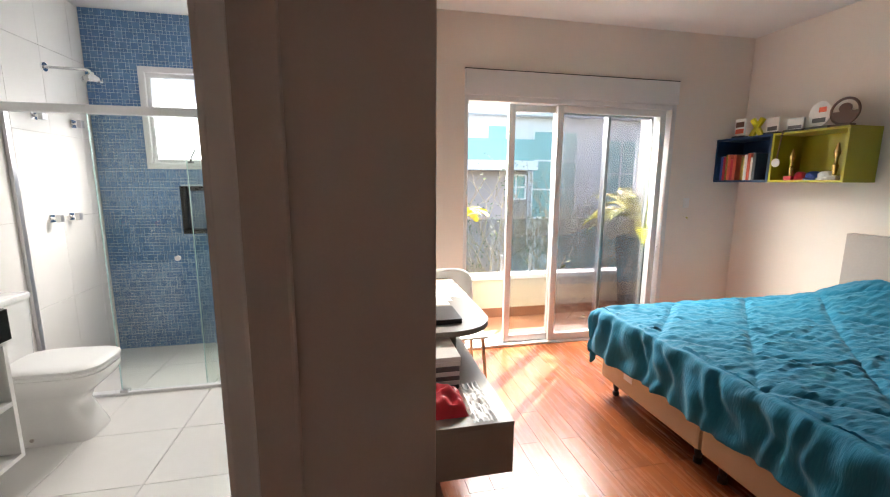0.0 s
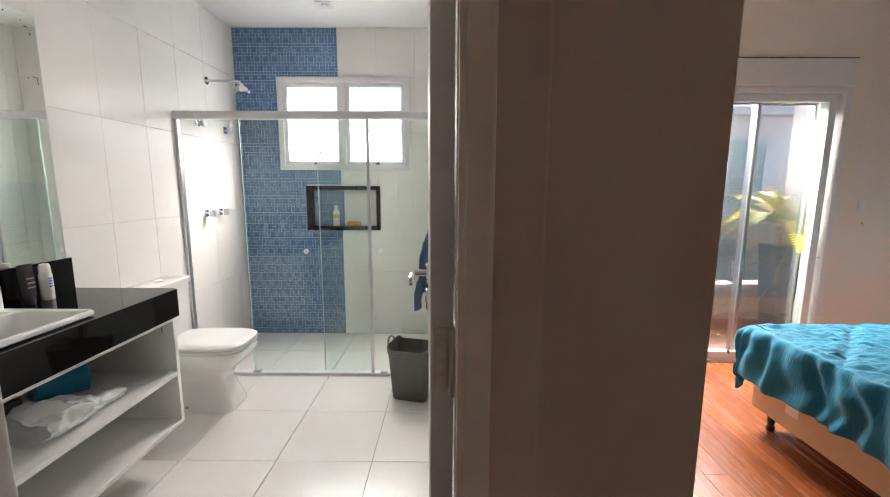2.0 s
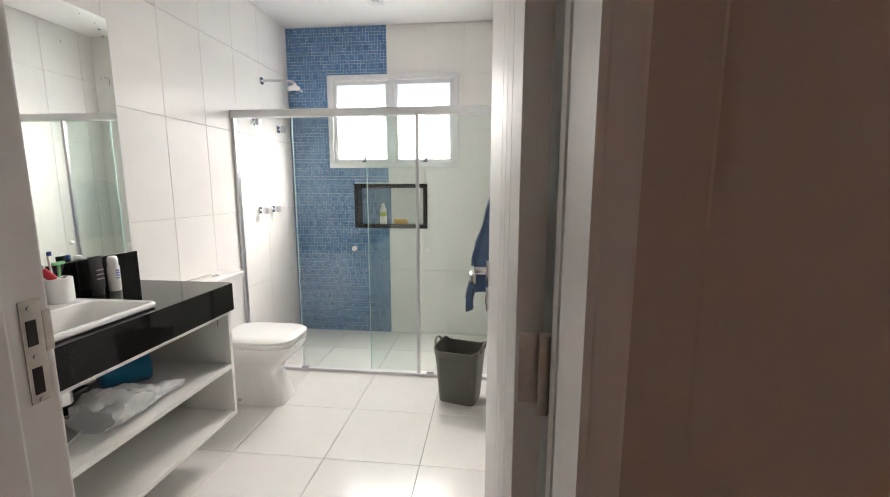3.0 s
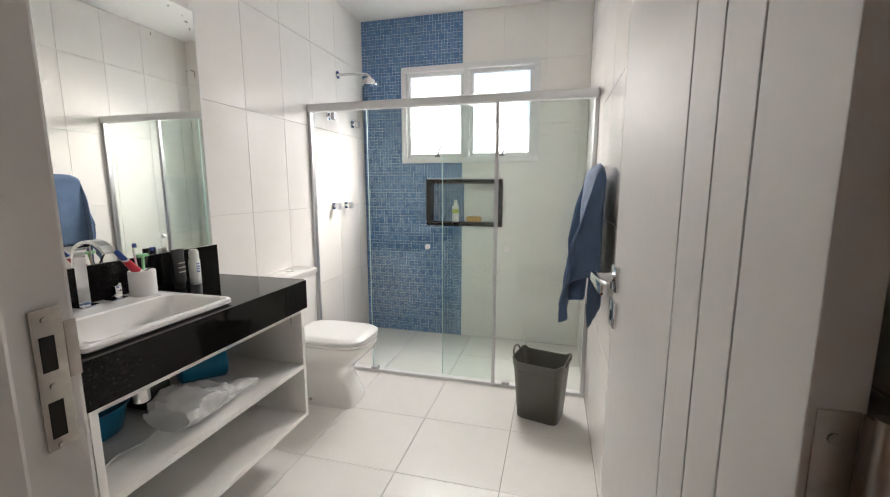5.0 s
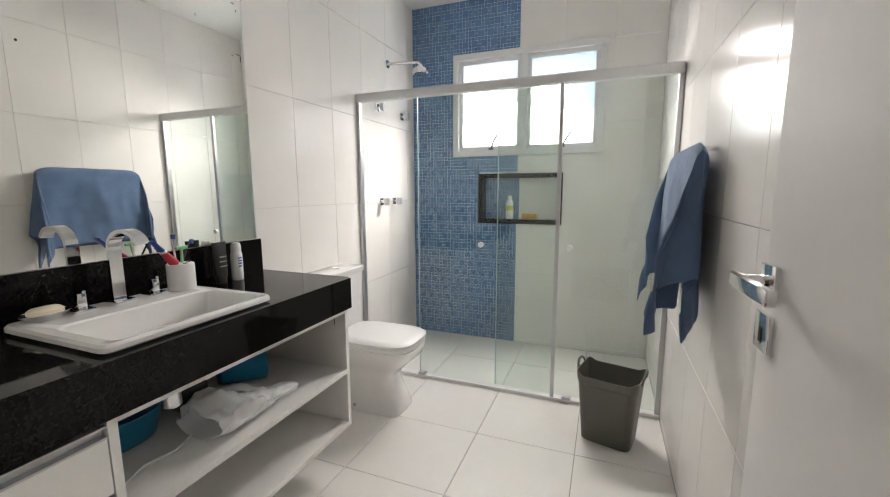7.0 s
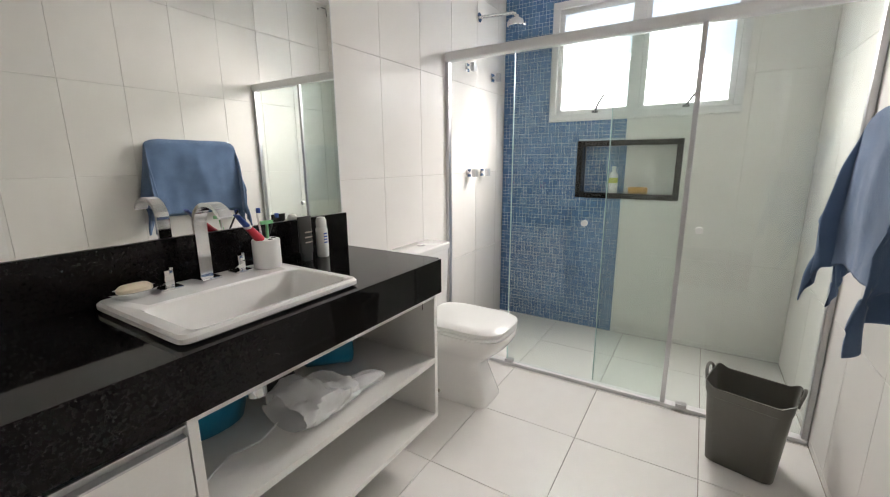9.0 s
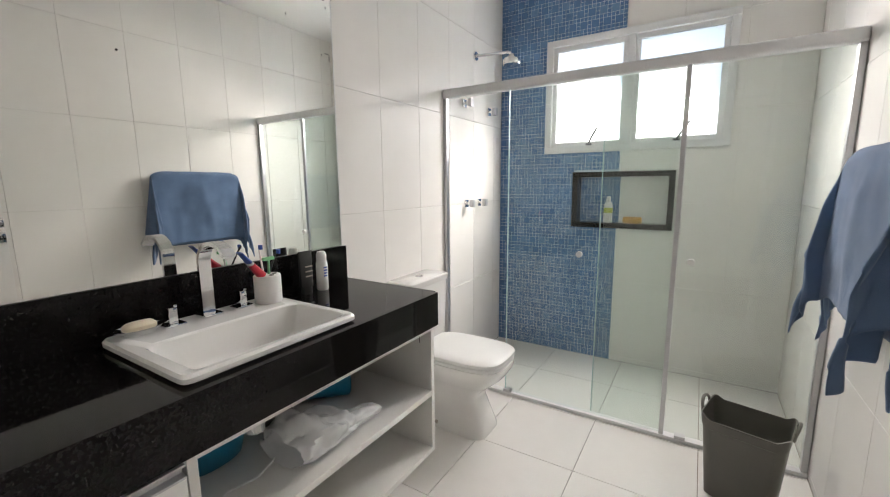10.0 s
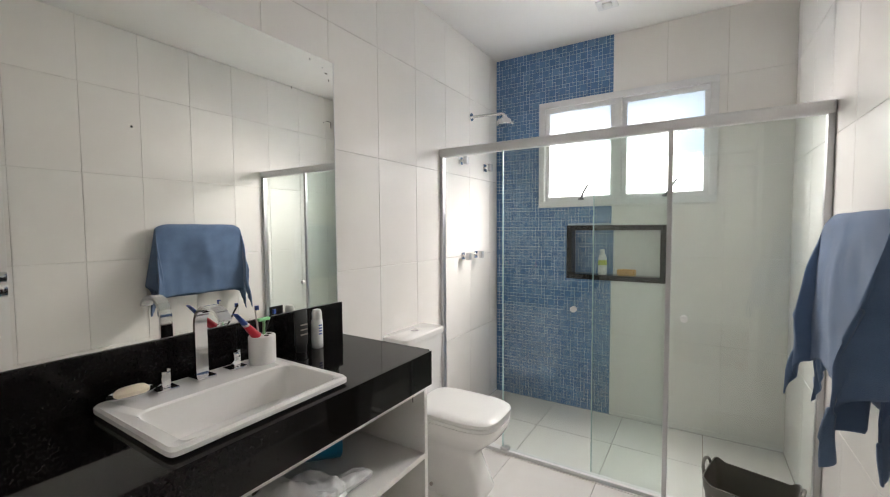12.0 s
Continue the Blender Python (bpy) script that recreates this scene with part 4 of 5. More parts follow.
slider(1.45, 1.92, RY1 + 0.05, M_GLASS)
slider(1.87, 2.92, RY1 + 0.012, M_GLASS)
slider(1.94, 2.44, RY1 + 0.115, M_SCREEN, M_ALU, 0.03, 0.06)
slider(2.41, 2.91, RY1 + 0.15, M_SCREEN, M_ALU, 0.03, 0.06)
sw = empty("light_switch", (3.2, RY1, 1.25), "small white light switch plate on the painted wall", "switch")
box("plate", 3.17, 3.23, RY1 - 0.009, RY1 - 0.0005, 1.24, 1.33, M_WHITEP, 0.003, sw)
box("rocker", 3.185, 3.215, RY1 - 0.014, RY1 - 0.009, 1.265, 1.305, M_WHITEP, 0.002, sw)

# ---- balcony ----
box("balcony_floor", 0.3, 3.4, RY1 + 0.2, 4.42, -0.2, -0.006, M_TERRA, 0, kind="structure", label="terracotta balcony floor", category="floor")
box("balcony_parapet", 0.32, 3.4, 4.26, 4.4, -0.2, 0.42, M_CREAM, 0.004, kind="structure", label="low cream rendered balcony parapet", category="parapet")
box("balcony_sill", 0.32, 3.4, 4.24, 4.42, 0.4205, 0.465, M_PAPER, 0.006, kind="structure", label="white stone sill on the parapet", category="sill")
box("baseboard", 0.32, 3.4, 4.248, 4.2595, -0.005, 0.1, M_TERRA, 0.002, kind="structure", label="terracotta skirting along the parapet", category="skirting")
gr = empty("glass_guard", (2.0, 4.33, 0.465), "clear glass guard with steel posts on the parapet", "guard rail")
g = box("pane", 0.4, 3.39, 4.326, 4.334, 0.5, 1.07, M_GLASS, 0, gr)
g.visible_shadow = False
for x in (0.9, 1.72, 2.05, 2.9):
    box("post", x - 0.012, x + 0.012, 4.3, 4.325, 0.4655, 0.68, M_ALU, 0.002, gr)
box("wall_balcony_east", 3.4, 3.55, RY1 + 0.2, 4.42, -0.2, 2.9, M_FACADE, 0, kind="structure", label="plain rendered balcony side wall", category="wall")
random.seed(7)


def frond(bm, base, az, lean, length, leaflets, lw, ll, mi=0):
    """An arching midrib with two rows of narrow leaflets."""
    pts, d = [Vector(base)], Vector((math.cos(az) * math.cos(lean), math.sin(az) * math.cos(lean), math.sin(lean)))
    n = 10
    for k in range(n):
        pts.append(pts[-1] + d * length / n)
        d = (d + Vector((0, 0, -0.16))).normalized()
    add_tube(bm, pts, 0.006, 5, 0.3, mi)
    for k in range(leaflets):
        t = 0.15 + 0.85 * k / leaflets
        i = min(n - 1, int(t * n))
        p = pts[i].lerp(pts[i + 1], t * n - i)
        d = (pts[i + 1] - pts[i]).normalized()
        side = d.cross(Vector((0, 0, 1))).normalized()
        for s in (-1, 1):
            tip = p + (side * s + d * 0.7 + Vector((0, 0, 0.25))).normalized() * ll * math.sin(math.pi * min(1, 0.25 + t * 0.75)) ** 0.6
            w = d * lw
            vs = [bm.verts.new(q) for q in (p - w, p + w, (p + tip) / 2 + w * 0.9 + Vector((0, 0, 0.006)), tip, (p + tip) / 2 - w * 0.9 + Vector((0, 0, 0.006)))]
            bm.faces.new((vs[0], vs[1], vs[2], vs[4])).material_index = mi
            bm.faces.new((vs[4], vs[2], vs[3])).material_index = mi


pp = empty("potted_cycad", (3.1, 4.0, 0), "cycad palm in a tall dark tapered planter", "potted plant")
loft("planter", [ring(3.1, 4.0, h, r, r, 6, 32) for h, r in ((-0.005, 0.075), (0.0, 0.08), (0.88, 0.14), (0.9, 0.142), (0.9, 0.125), (0.84, 0.12))], M_POT, (3.1, 4.0, 0), pp)
bm = bmesh.new()
add_tube(bm, [(3.1, 4.0, 0.84), (3.1, 4.0, 0.95), (3.09, 4.0, 1.08)], 0.06, 10, 0.8)
for k in range(40):
    a = random.uniform(0, 6.28)
    add_tube(bm, [(3.1 + 0.05 * math.cos(a), 4.0 + 0.05 * math.sin(a), random.uniform(0.95, 1.1)), (3.1 + 0.12 * math.cos(a), 4.0 + 0.12 * math.sin(a), 1.02), (3.1 + 0.16 * math.cos(a), 4.0 + 0.16 * math.sin(a), random.uniform(0.7, 0.95))], 0.006, 4, 0.4)
put("trunk", finish(bm, "trunk", M_TWIG, True), (3.1, 4.0, 0.84), pp, label="shaggy brown trunk")
bm = bmesh.new()
for k in range(34):
    frond(bm, (3.09, 4.0, 1.08), k * 2.4, random.uniform(0.35, 1.1), random.uniform(0.5, 0.72), 22, 0.007, 0.11, k % 2)
put("fronds", finish(bm, "fronds", [M_LEAF, M_YLEAF]), (3.09, 4.0, 1.08), pp)
pp2 = empty("yellow_palm", (1.16, 4.0, 0), "palm with yellow-green fronds in a dark pot", "potted plant")
loft("planter", [ring(1.16, 4.0, h, r, r, 6, 32) for h, r in ((-0.005, 0.07), (0.0, 0.075), (0.5, 0.12), (0.51, 0.12), (0.51, 0.105), (0.46, 0.1))], M_POT, (1.16, 4.0, 0), pp2)
bm = bmesh.new()
add_tube(bm, [(1.16, 4.0, 0.46), (1.17, 4.0, 0.8), (1.2, 4.0, 1.12)], 0.03, 8, 0.7)
for k in range(9):
    frond(bm, (1.2, 4.0, 1.12), k * 0.7, random.uniform(0.3, 0.9), random.uniform(0.22, 0.36), 12, 0.016, 0.1, 1)
put("fronds", finish(bm, "fronds", [M_TWIG, M_YLEAF]), (1.2, 4.0, 0.46), pp2)

# ---- street side ----
GZ = -3.3
box("ground", -400, 400, 4.6, 900, GZ - 0.3, GZ, M_GROUND, 0, kind="structure", label="paved street and yards below the balcony", category="ground")


def bush(name, x, y, h, n, seed):
    """Twiggy, nearly leafless shrub."""
    rnd = random.Random(seed)
    b = empty(name, (x, y, GZ), "tall twiggy shrub with sparse dry leaves", "shrub", "garden shrubs")
    bm = bmesh.new()
    tips = []
    def grow(p, d, length, r, depth):
        pts = [p]
        for _ in range(3):
            d = (d + Vector((rnd.uniform(-0.3, 0.3), rnd.uniform(-0.3, 0.3), rnd.uniform(-0.05, 0.2)))).normalized()
            pts.append(pts[-1] + d * length / 3)
        add_tube(bm, pts, r, 5 if depth > 1 else 3, 0.6)
        tips.append(pts[-1])
        if depth:
            for _ in range(3 if depth > 1 else 4):
                nd = (d + Vector((rnd.uniform(-0.9, 0.9), rnd.uniform(-0.9, 0.9), rnd.uniform(-0.3, 0.6)))).normalized()
                grow(pts[rnd.choice((2, 3))], nd, length * 0.66, r * 0.6, depth - 1)
    for _ in range(n):
        grow(Vector((x + rnd.uniform(-0.3, 0.3), y + rnd.uniform(-0.3, 0.3), GZ)), Vector((rnd.uniform(-0.25, 0.25), rnd.uniform(-0.2, 0.2), 1)).normalized(), h * 0.45, 0.035, 4)
    put("branches", finish(bm, "branches", M_TWIG), (x, y, GZ), b)
    bm = bmesh.new()
    for p in tips:
        for _ in range(2):
            q = p + Vector([rnd.gauss(0, 0.07) for _ in range(3)])
            a, c = Vector([rnd.gauss(0, 1) for _ in range(3)]).normalized() * 0.03, Vector([rnd.gauss(0, 1) for _ in range(3)]).normalized() * 0.014
            bm.faces.new([bm.verts.new(v) for v in (q - a, q + c, q + a, q - c)])
    put("leaves", finish(bm, "leaves", M_GREEN), (x, y, GZ), b, kind="stuff")


bush("garden_shrub", 2.5, 6.6, 5.0, 5, 3)
bush("garden_shrub", 4.2, 7.2, 4.7, 5, 5)
bush("garden_shrub", 5.7, 7.0, 4.5, 5, 9)

hs = empty("house", (7.0, 14.0, GZ), "two-storey pale rendered house with green glazing across the street", "house")
boxes("wall", [(-4, 18, 14, 20, GZ, 3.7)], M_FACADE, 0, hs)
box("roof", -4.3, 18.3, 13.6, 20.3, 3.7, 3.95, M_FACADE, 0.02, hs, label="flat projecting roof slab")
box("balcony_slab", -4, 5.9, 12.6, 13.998, 1.85, 2.15, M_PAPER, 0.02, hs, label="white balcony slab")
box("balcony_guard", -3.9, 5.8, 12.7, 12.74, 2.15, 2.82, M_GGLASS, 0, hs, label="green glass balcony guard")
box("lower_wall", -4, 5.9, 13.4, 13.998, GZ, 1.85, M_FACADEG, 0, hs, label="brownish lower wall")


def house_window(x0, x1, z0, z1, y, nx, nz):
    w = empty("window", ((x0 + x1) / 2, y, z0), "", "")
    w.parent = hs
    w.matrix_parent_inverse = Matrix.Translation(hs.location).inverted()
    box("pane", x0, x1, y - 0.02, y - 0.002, z0, z1, M_GGLASS, 0, None).parent = w
    p = w.children[0]
    p.matrix_parent_inverse = Matrix.Translation(w.location).inverted()
    rows = [(x0 + (x1 - x0) * i / nx - 0.03, x0 + (x1 - x0) * i / nx + 0.03, y - 0.06, y - 0.021, z0, z1) for i in range(nx + 1)]
    rows += [(x0 + 0.03, x1 - 0.03, y - 0.05, y - 0.021, z0 + (z1 - z0) * i / nz - 0.03, z0 + (z1 - z0) * i / nz + 0.03) for i in range(nz + 1)]
    f = boxes("frame", rows, M_PAPER, 0, None)
    f.parent = w
    f.matrix_parent_inverse = Matrix.Translation(w.location).inverted()


house_window(6.3, 8.0, 0.2, 3.25, 14.0, 2, 3)
house_window(9.2, 10.4, 0.6, 3.0, 14.0, 2, 2)
house_window(4.6, 5.3, 2.2, 3.4, 14.0, 1, 1)
house_window(5.1, 5.8, 0.9, 1.7, 13.4, 2, 2)

# ---- bed ----
bed = empty("bed", (2.7, 1.69, 0), "double bed with split beige base under a teal quilt", "bed")
BXA, BYA, BYB = 1.84, 0.86, 2.55
for y0, y1 in ((BYA, 1.686), (1.698, BYB)):
    box("base", BXA, 3.66, y0, y1, 0.125, 0.4, M_BOX, 0.018, bed, label="beige fabric bed base")
    for x in (BXA + 0.08, 2.7, 3.55):
        for y in (y0 + 0.07, y1 - 0.07):
            loft("leg", [ring(x, y, z, r, r, 2, 14) for z, r in ((0.0, 0.016), (0.004, 0.022), (0.03, 0.022), (0.035, 0.014), (0.06, 0.02), (0.126, 0.024))], M_BLACKP, (x, y, 0), bed, label="black plastic bed leg")
box("mattress", BXA + 0.01, 3.65, BYA + 0.01, BYB - 0.01, 0.401, 0.585, M_PAPER, 0.03, bed)
box("headboard", 3.68, 3.765, 0.7, 2.42, 0.0, 1.11, M_HEADB, 0.006, bed, label="grey-beige headboard against the wall")
boxes("label_tag", [(BXA - 0.006, BXA - 0.0005, 2.22, 2.3, 0.22, 0.27)], M_PAPER, 0.002, bed)


def quilt(u, v):
    """u from the headboard to past the foot, v across the bed."""
    hang, wide = 0.33, BYB - BYA + 0.05
    L = 1.85
    a = u * (L + hang)
    b = v * (wide + 2 * hang) - hang
    # seams on a diagonal net
    g1, g2 = (a + b * 1.05) / 0.62, (a - b * 1.05) / 0.62
    seam = min(abs(g1 - round(g1)), abs(g2 - round(g2)))
    puff = 0.018 * min(1, seam * 12) ** 0.5
    wr = 0.01 * noise.noise((a * 5, b * 13, 0)) + 0.011 * noise.noise((a * 16, b * 34, 3)) + 0.004 * noise.noise((a * 30, b * 80, 7)) + 0.012 * noise.noise((a * 1.6, b * 1.6, 8))
    x, y, z = 3.68 - a, BYA - 0.025 + b, 0.6 + puff + wr
    pil = max(0.0, 1 - a / 0.75)
    z += 0.2 * pil ** 1.3 * (0.5 + 0.5 * math.cos(2 * math.pi * (b / wide * 2 - 0.5))) ** 0.5 * (1 if 0 < b < wide else 0.6)
    rnd_ = 0.055
    da = max(0.0, a - L)
    db = max(0.0, -b, b - wide)
    if da > 0 or db > 0:
        drop = math.hypot(da, db)
        fold = 0.016 * math.sin(9 * (b if da > db else a) + 3 * noise.noise((a * 2, b * 2, 5))) * min(1, drop / 0.2) + 0.012 * math.sin(24 * (b if da > db else a) + 5 * noise.noise((a * 3, b * 3, 2))) * min(1, drop / 0.12) + 0.02 * noise.noise((a * 9, b * 9, 1)) + 0.009 * math.sin(52 * (b if da > db else a) + 6 * noise.noise((a * 5, b * 5, 4))) * min(1, drop / 0.08)
        out = rnd_ * math.sin(min(1.0, drop / (rnd_ * 1.6)) * math.pi / 2)
        if da > 0:
            x = 3.68 - L - (out + fold + 0.02 * drop) * (da / drop)
        if db > 0:
            e = (out + fold + 0.02 * drop) * (db / drop)
            y = BYA - 0.025 - e if b < 0 else BYA - 0.025 + wide + e
        z = 0.6 + puff * 0.6 + wr * 0.3 - max(0.0, drop - 0.035) * (1 if min(da, db) == 0 else 0.95)
    return Vector((x, y, z))


bm = bmesh.new()
add_sheet(bm, quilt, 240, 280)
put("quilt", thicken(finish(bm, "quilt", M_QUILT, True), 0.006), (2.7, 1.69, 0.6), label="rumpled teal quilt spread over the bed", category="quilt")

# ---- wall shelves ----


def cube_shelf(y0, y1, m, label):
    s = empty("wall_shelf", (3.62, (y0 + y1) / 2, 1.476), label, "shelf", "wall shelves")
    x0, x1, z0, z1, t = 3.475, RX1 - 0.001, 1.476, 1.862, 0.018
    boxes("carcass", [(x0, x1, y0, y1, z0, z0 + t), (x0, x1, y0, y1, z1 - t, z1), (x0, x1, y0, y0 + t, z0 + t, z1 - t), (x0, x1, y1 - t, y1, z0 + t, z1 - t)], m, 0.0015, s)
    box("back", x1 - 0.008, x1 - 0.001, y0 + t, y1 - t, z0 + t, z1 - t, m, 0, s)


cube_shelf(2.36, 2.898, M_LIME, "lime lacquered open cube shelf on the wall")
cube_shelf(2.902, 3.428, M_NAVY, "navy lacquered open cube shelf on the wall")
random.seed(11)
y = 3.39
zb = 1.476 + 0.0185
for k in range(11):
    w = random.uniform(0.018, 0.034)
    h = random.uniform(0.18, 0.24)
    m = random.choice((M_ORANGE, M_PAPER, M_GREYB, M_GOLD, M_RED, M_BROWN, M_BLUEP))
    b = empty("book", (3.57, y - w / 2, zb), "upright book on the navy shelf", "book", "books on the shelf")
    box("cover", 3.5, 3.64, y - w, y - 0.0015, zb, zb + h, m, 0.002, b)
    box("pages", 3.503, 3.637, y - w + 0.003, y - 0.0045, zb + h, zb + h + 0.001, M_PAPER, 0, b)
    y -= w + (0.05 if k == 5 else 0.001)


def trophy(y, m, h):
    t = empty("trophy", (3.55, y, zb), "small gold figure trophy on a block base", "trophy", "trophies")
    box("base", 3.52, 3.58, y - 0.03, y + 0.03, zb, zb + 0.03, m, 0.002, t)
    loft("cup", [ring(3.55, y, zb + z * h, r, r, 2, 16) for z, r in ((0.031 / h, 0.012), (0.4, 0.02), (0.45, 0.01), (0.6, 0.012), (0.75, 0.022), (0.9, 0.012), (1.0, 0.006))], M_GOLD, (3.55, y, zb), t)


trophy(2.47, M_PAPER, 0.26)
trophy(2.78, M_RED, 0.24)
tube("medal_ribbon", [(3.474, 2.82, 1.87), (3.468, 2.825, 1.8), (3.468, 2.835, 1.7), (3.47, 2.84, 1.66)], 0.006, M_BROWN, label="brown medal ribbon hung from the shelf edge", category="ribbon")
loft("medal", [[Vector((x, p.x, p.y)) for p in ring(2.84, 1.63, 0, r, r, 2, 22)] for x, r in ((3.462, 0.03), (3.46, 0.033), (3.468, 0.033), (3.466, 0.03))], M_PAPER, (3.465, 2.84, 1.6), label="round silver medal hanging at the shelf", category="medal")
for nm, y, m, r, lab in (("folded_hat", 2.74, M_RED, 0.05, "crumpled red cloth hat on the lime shelf"), ("folded_hat", 2.65, M_BLUEP, 0.05, "dark blue cloth hat on the lime shelf"), ("folded_hat", 2.55, M_PAPER, 0.05, "white cloth hat on the lime shelf")):
    loft(nm, [[p + Vector((noise.noise(p * 22), noise.noise(p * 22 + Vector((5, 1, 2))), 0)) * 0.022 for p in ring(3.6, y, zb + z, rr, rr * 0.9, 2.5, 28)] for z, rr in ((0, r * 1.1), (0.012, r * 1.15), (0.018, r * 0.95), (0.045, r * 0.85), (0.062, r * 0.55), (0.066, r * 0.2))], m, (3.6, y, zb), label=lab, category="hat")
zt = 1.8625


def plaque(y, w, h, m_face, disc, label):
    p = empty("award_plaque", (3.56, y, zt), label, "award", "awards on the shelves")
    box("base", 3.53, 3.59, y - w * 0.55, y + w * 0.55, zt, zt + 0.022, M_BLACKP, 0.003, p)
    if disc:
        loft("disc", [[Vector((x, q.x, q.y)) for q in ring(y, zt + 0.022 + h / 2, 0, r, r * h / w, 2, 30)] for x, r in ((3.553, w / 2 - 0.004), (3.555, w / 2), (3.565, w / 2), (3.567, w / 2 - 0.004))], m_face[0], (3.56, y, zt), p)
        for k, m in enumerate(m_face[1:]):
            box("print", 3.5515, 3.5528, y - w * 0.3, y + w * (0.05 if k else 0.3), zt + 0.03 + h * (0.12 + 0.4 * k), zt + 0.03 + h * (0.3 + 0.42 * k), m, 0, p)
    else:
        box("plate", 3.553, 3.567, y - w / 2, y + w / 2, zt + 0.022, zt + h, m_face[0], 0.003, p)
        for k, m in enumerate(m_face[1:]):
            box("print", 3.551, 3.5525, y - w * 0.4, y + w * 0.4, zt + h * (0.25 + 0.32 * k), zt + h * (0.48 + 0.36 * k), m, 0, p)


plaque(3.28, 0.1, 0.17, (M_PAPER, M_ORANGE, M_BROWN), False, "small framed award with red print")
plaque(2.98, 0.1, 0.14, (M_PAPER, M_GREYB), False, "clear acrylic award block")
plaque(2.8, 0.13, 0.11, (M_PAPER, M_GREYB), False, "low white award with dark print")
plaque(2.63, 0.15, 0.18, (M_PAPER, M_GREYB, M_ORANGE), True, "round white award plaque with orange print")
ra = empty("round_award", (3.56, 2.47, zt), "round dark wooden award with pierced ring", "award", "awards on the shelves")
box("base", 3.53, 3.59, 2.41, 2.53, zt, zt + 0.02, M_BROWN, 0.003, ra)
bm = bmesh.new()
pts = [Vector((3.56, 2.47 + 0.088 * math.sin(2 * math.pi * k / 28), zt + 0.108 + 0.088 * math.cos(2 * math.pi * k / 28))) for k in range(29)]
add_tube(bm, pts, 0.009, 6)
put("hoop", finish(bm, "hoop", M_BROWN, True), (3.56, 2.47, zt), ra)
bm = bmesh.new()
arc = [(2.47 + 0.083 * math.cos(a), zt + 0.108 + 0.083 * math.sin(a)) for a in [math.pi + math.pi * k / 14 for k in range(15)]]
add_loft(bm, [[Vector((x, yy, zz)) for yy, zz in arc] for x in (3.555, 3.565)])
add_loft(bm, [[Vector((x, q.x, q.y)) for q in ring(2.47, zt + 0.13, 0, 0.04, 0.035, 2, 14)] for x in (3.556, 3.564)])
put("relief", finish(bm, "relief", M_BROWN), (3.56, 2.47, zt), ra)
# bright letter ornament
bm = bmesh.new()
for s in (-1, 1):
    add_box(bm, -0.015, 0.015, -0.018, 0.018, -0.085, 0.085, 0.003, m=pose(3.56, 3.12, zt + 0.0775, s * 33, 0, 0))
put("letter_ornament", finish(bm, "letter_ornament", M_YEL, True), (3.56, 3.12, zt), label="bright yellow letter X ornament on the navy shelf", category="ornament")

# ---- desk side of the bedroom ----
bench = empty("drawer_bench", (0.54, 2.3, 0.33), "low wall-hung taupe laminate drawer bench", "bench")
box("body", RX0 + 0.001, 0.765, 1.5, 3.2, 0.33, 0.532, M_TAUPE, 0.002, bench)
box("top", RX0 + 0.001, 0.766, 1.498, 3.2, 0.533, 0.551, M_TAUPE, 0.002, bench)
box("plinth_panel", RX0 + 0.001, 0.5, 1.42, 3.2, 0.0, 0.2, M_TAUPE, 0.002, label="low grey laminate box under the bench", category="box")
desk = empty("desk", (0.6, 2.5, 0.72), "grey laminate desk top with rounded end", "desk")
out = [(RX0 + 0.001, 1.97), (0.62, 1.965)]
for k in range(15):
    a = -math.pi / 2 + math.pi / 2 * k / 14
    out.append((0.64 + 0.225 * math.cos(a), 2.19 + 0.225 * math.sin(a)))
out += [(0.865, 2.35), (0.865, 3.15), (RX0 + 0.001, 3.15)]
bm = bmesh.new()
add_prism(bm, out, 0.722, 0.75)
put("top", finish(bm, "top", M_TAUPE), (0.6, 2.5, 0.722), desk)
boxes("support", [(RX0 + 0.002, 0.7, 2.2, 2.225, 0.5515, 0.7215)], M_TAUPE, 0.002, desk)
bk = 0.5515
for k in range(7):
    w = random.uniform(-0.012, 0.012)
    box("magazine", 0.36 + w, 0.615 + w, 1.78 + w, 2.02 + w, bk, bk + 0.021, random.choice((M_GREYB, M_BLACKP, M_PAPER, M_GREYB)), 0.003, label="magazine in a stack on the bench", category="magazine", group="stack of magazines")
    bk += 0.0215


def bag2(u, v):
    e = math.sin(math.pi * u) ** 0.4 * math.sin(math.pi * v) ** 0.4
    return Vector((0.4 + 0.2 * u, 1.56 + 0.19 * v, 0.5525 + 0.075 * e * (1 + 0.5 * noise.noise((u * 5, v * 5, 2)))))


bm = bmesh.new()
add_sheet(bm, bag2, 20, 20)
add_sheet(bm, lambda u, v: Vector((0.4 + 0.2 * u, 1.56 + 0.19 * v, 0.552)), 20, 20)
bmesh.ops.remove_doubles(bm, verts=bm.verts[:], dist=0.0008)
put("red_packet", finish(bm, "red_packet", M_RED, True), (0.5, 1.65, 0.552), label="red cloth packet lying on the bench", category="packet")
bm = bmesh.new()
add_sheet(bm, lambda u, v: Vector((0.605 + 0.1 * u, 1.51 + 0.3 * v, 0.5535 + 0.02 * abs(noise.noise((u * 5, v * 7, 4))))), 24, 30)
put("clear_wrapper", finish(bm, "clear_wrapper", M_BAG, True), (0.65, 1.65, 0.556), label="crinkled clear plastic wrapper on the bench", category="wrapper")
lp = empty("laptop", (0.56, 2.2, 0.75), "closed black laptop on the desk", "laptop")
box("base", 0.4, 0.7, 2.07, 2.3, 0.7505, 0.765, M_BLACKP, 0.004, lp)
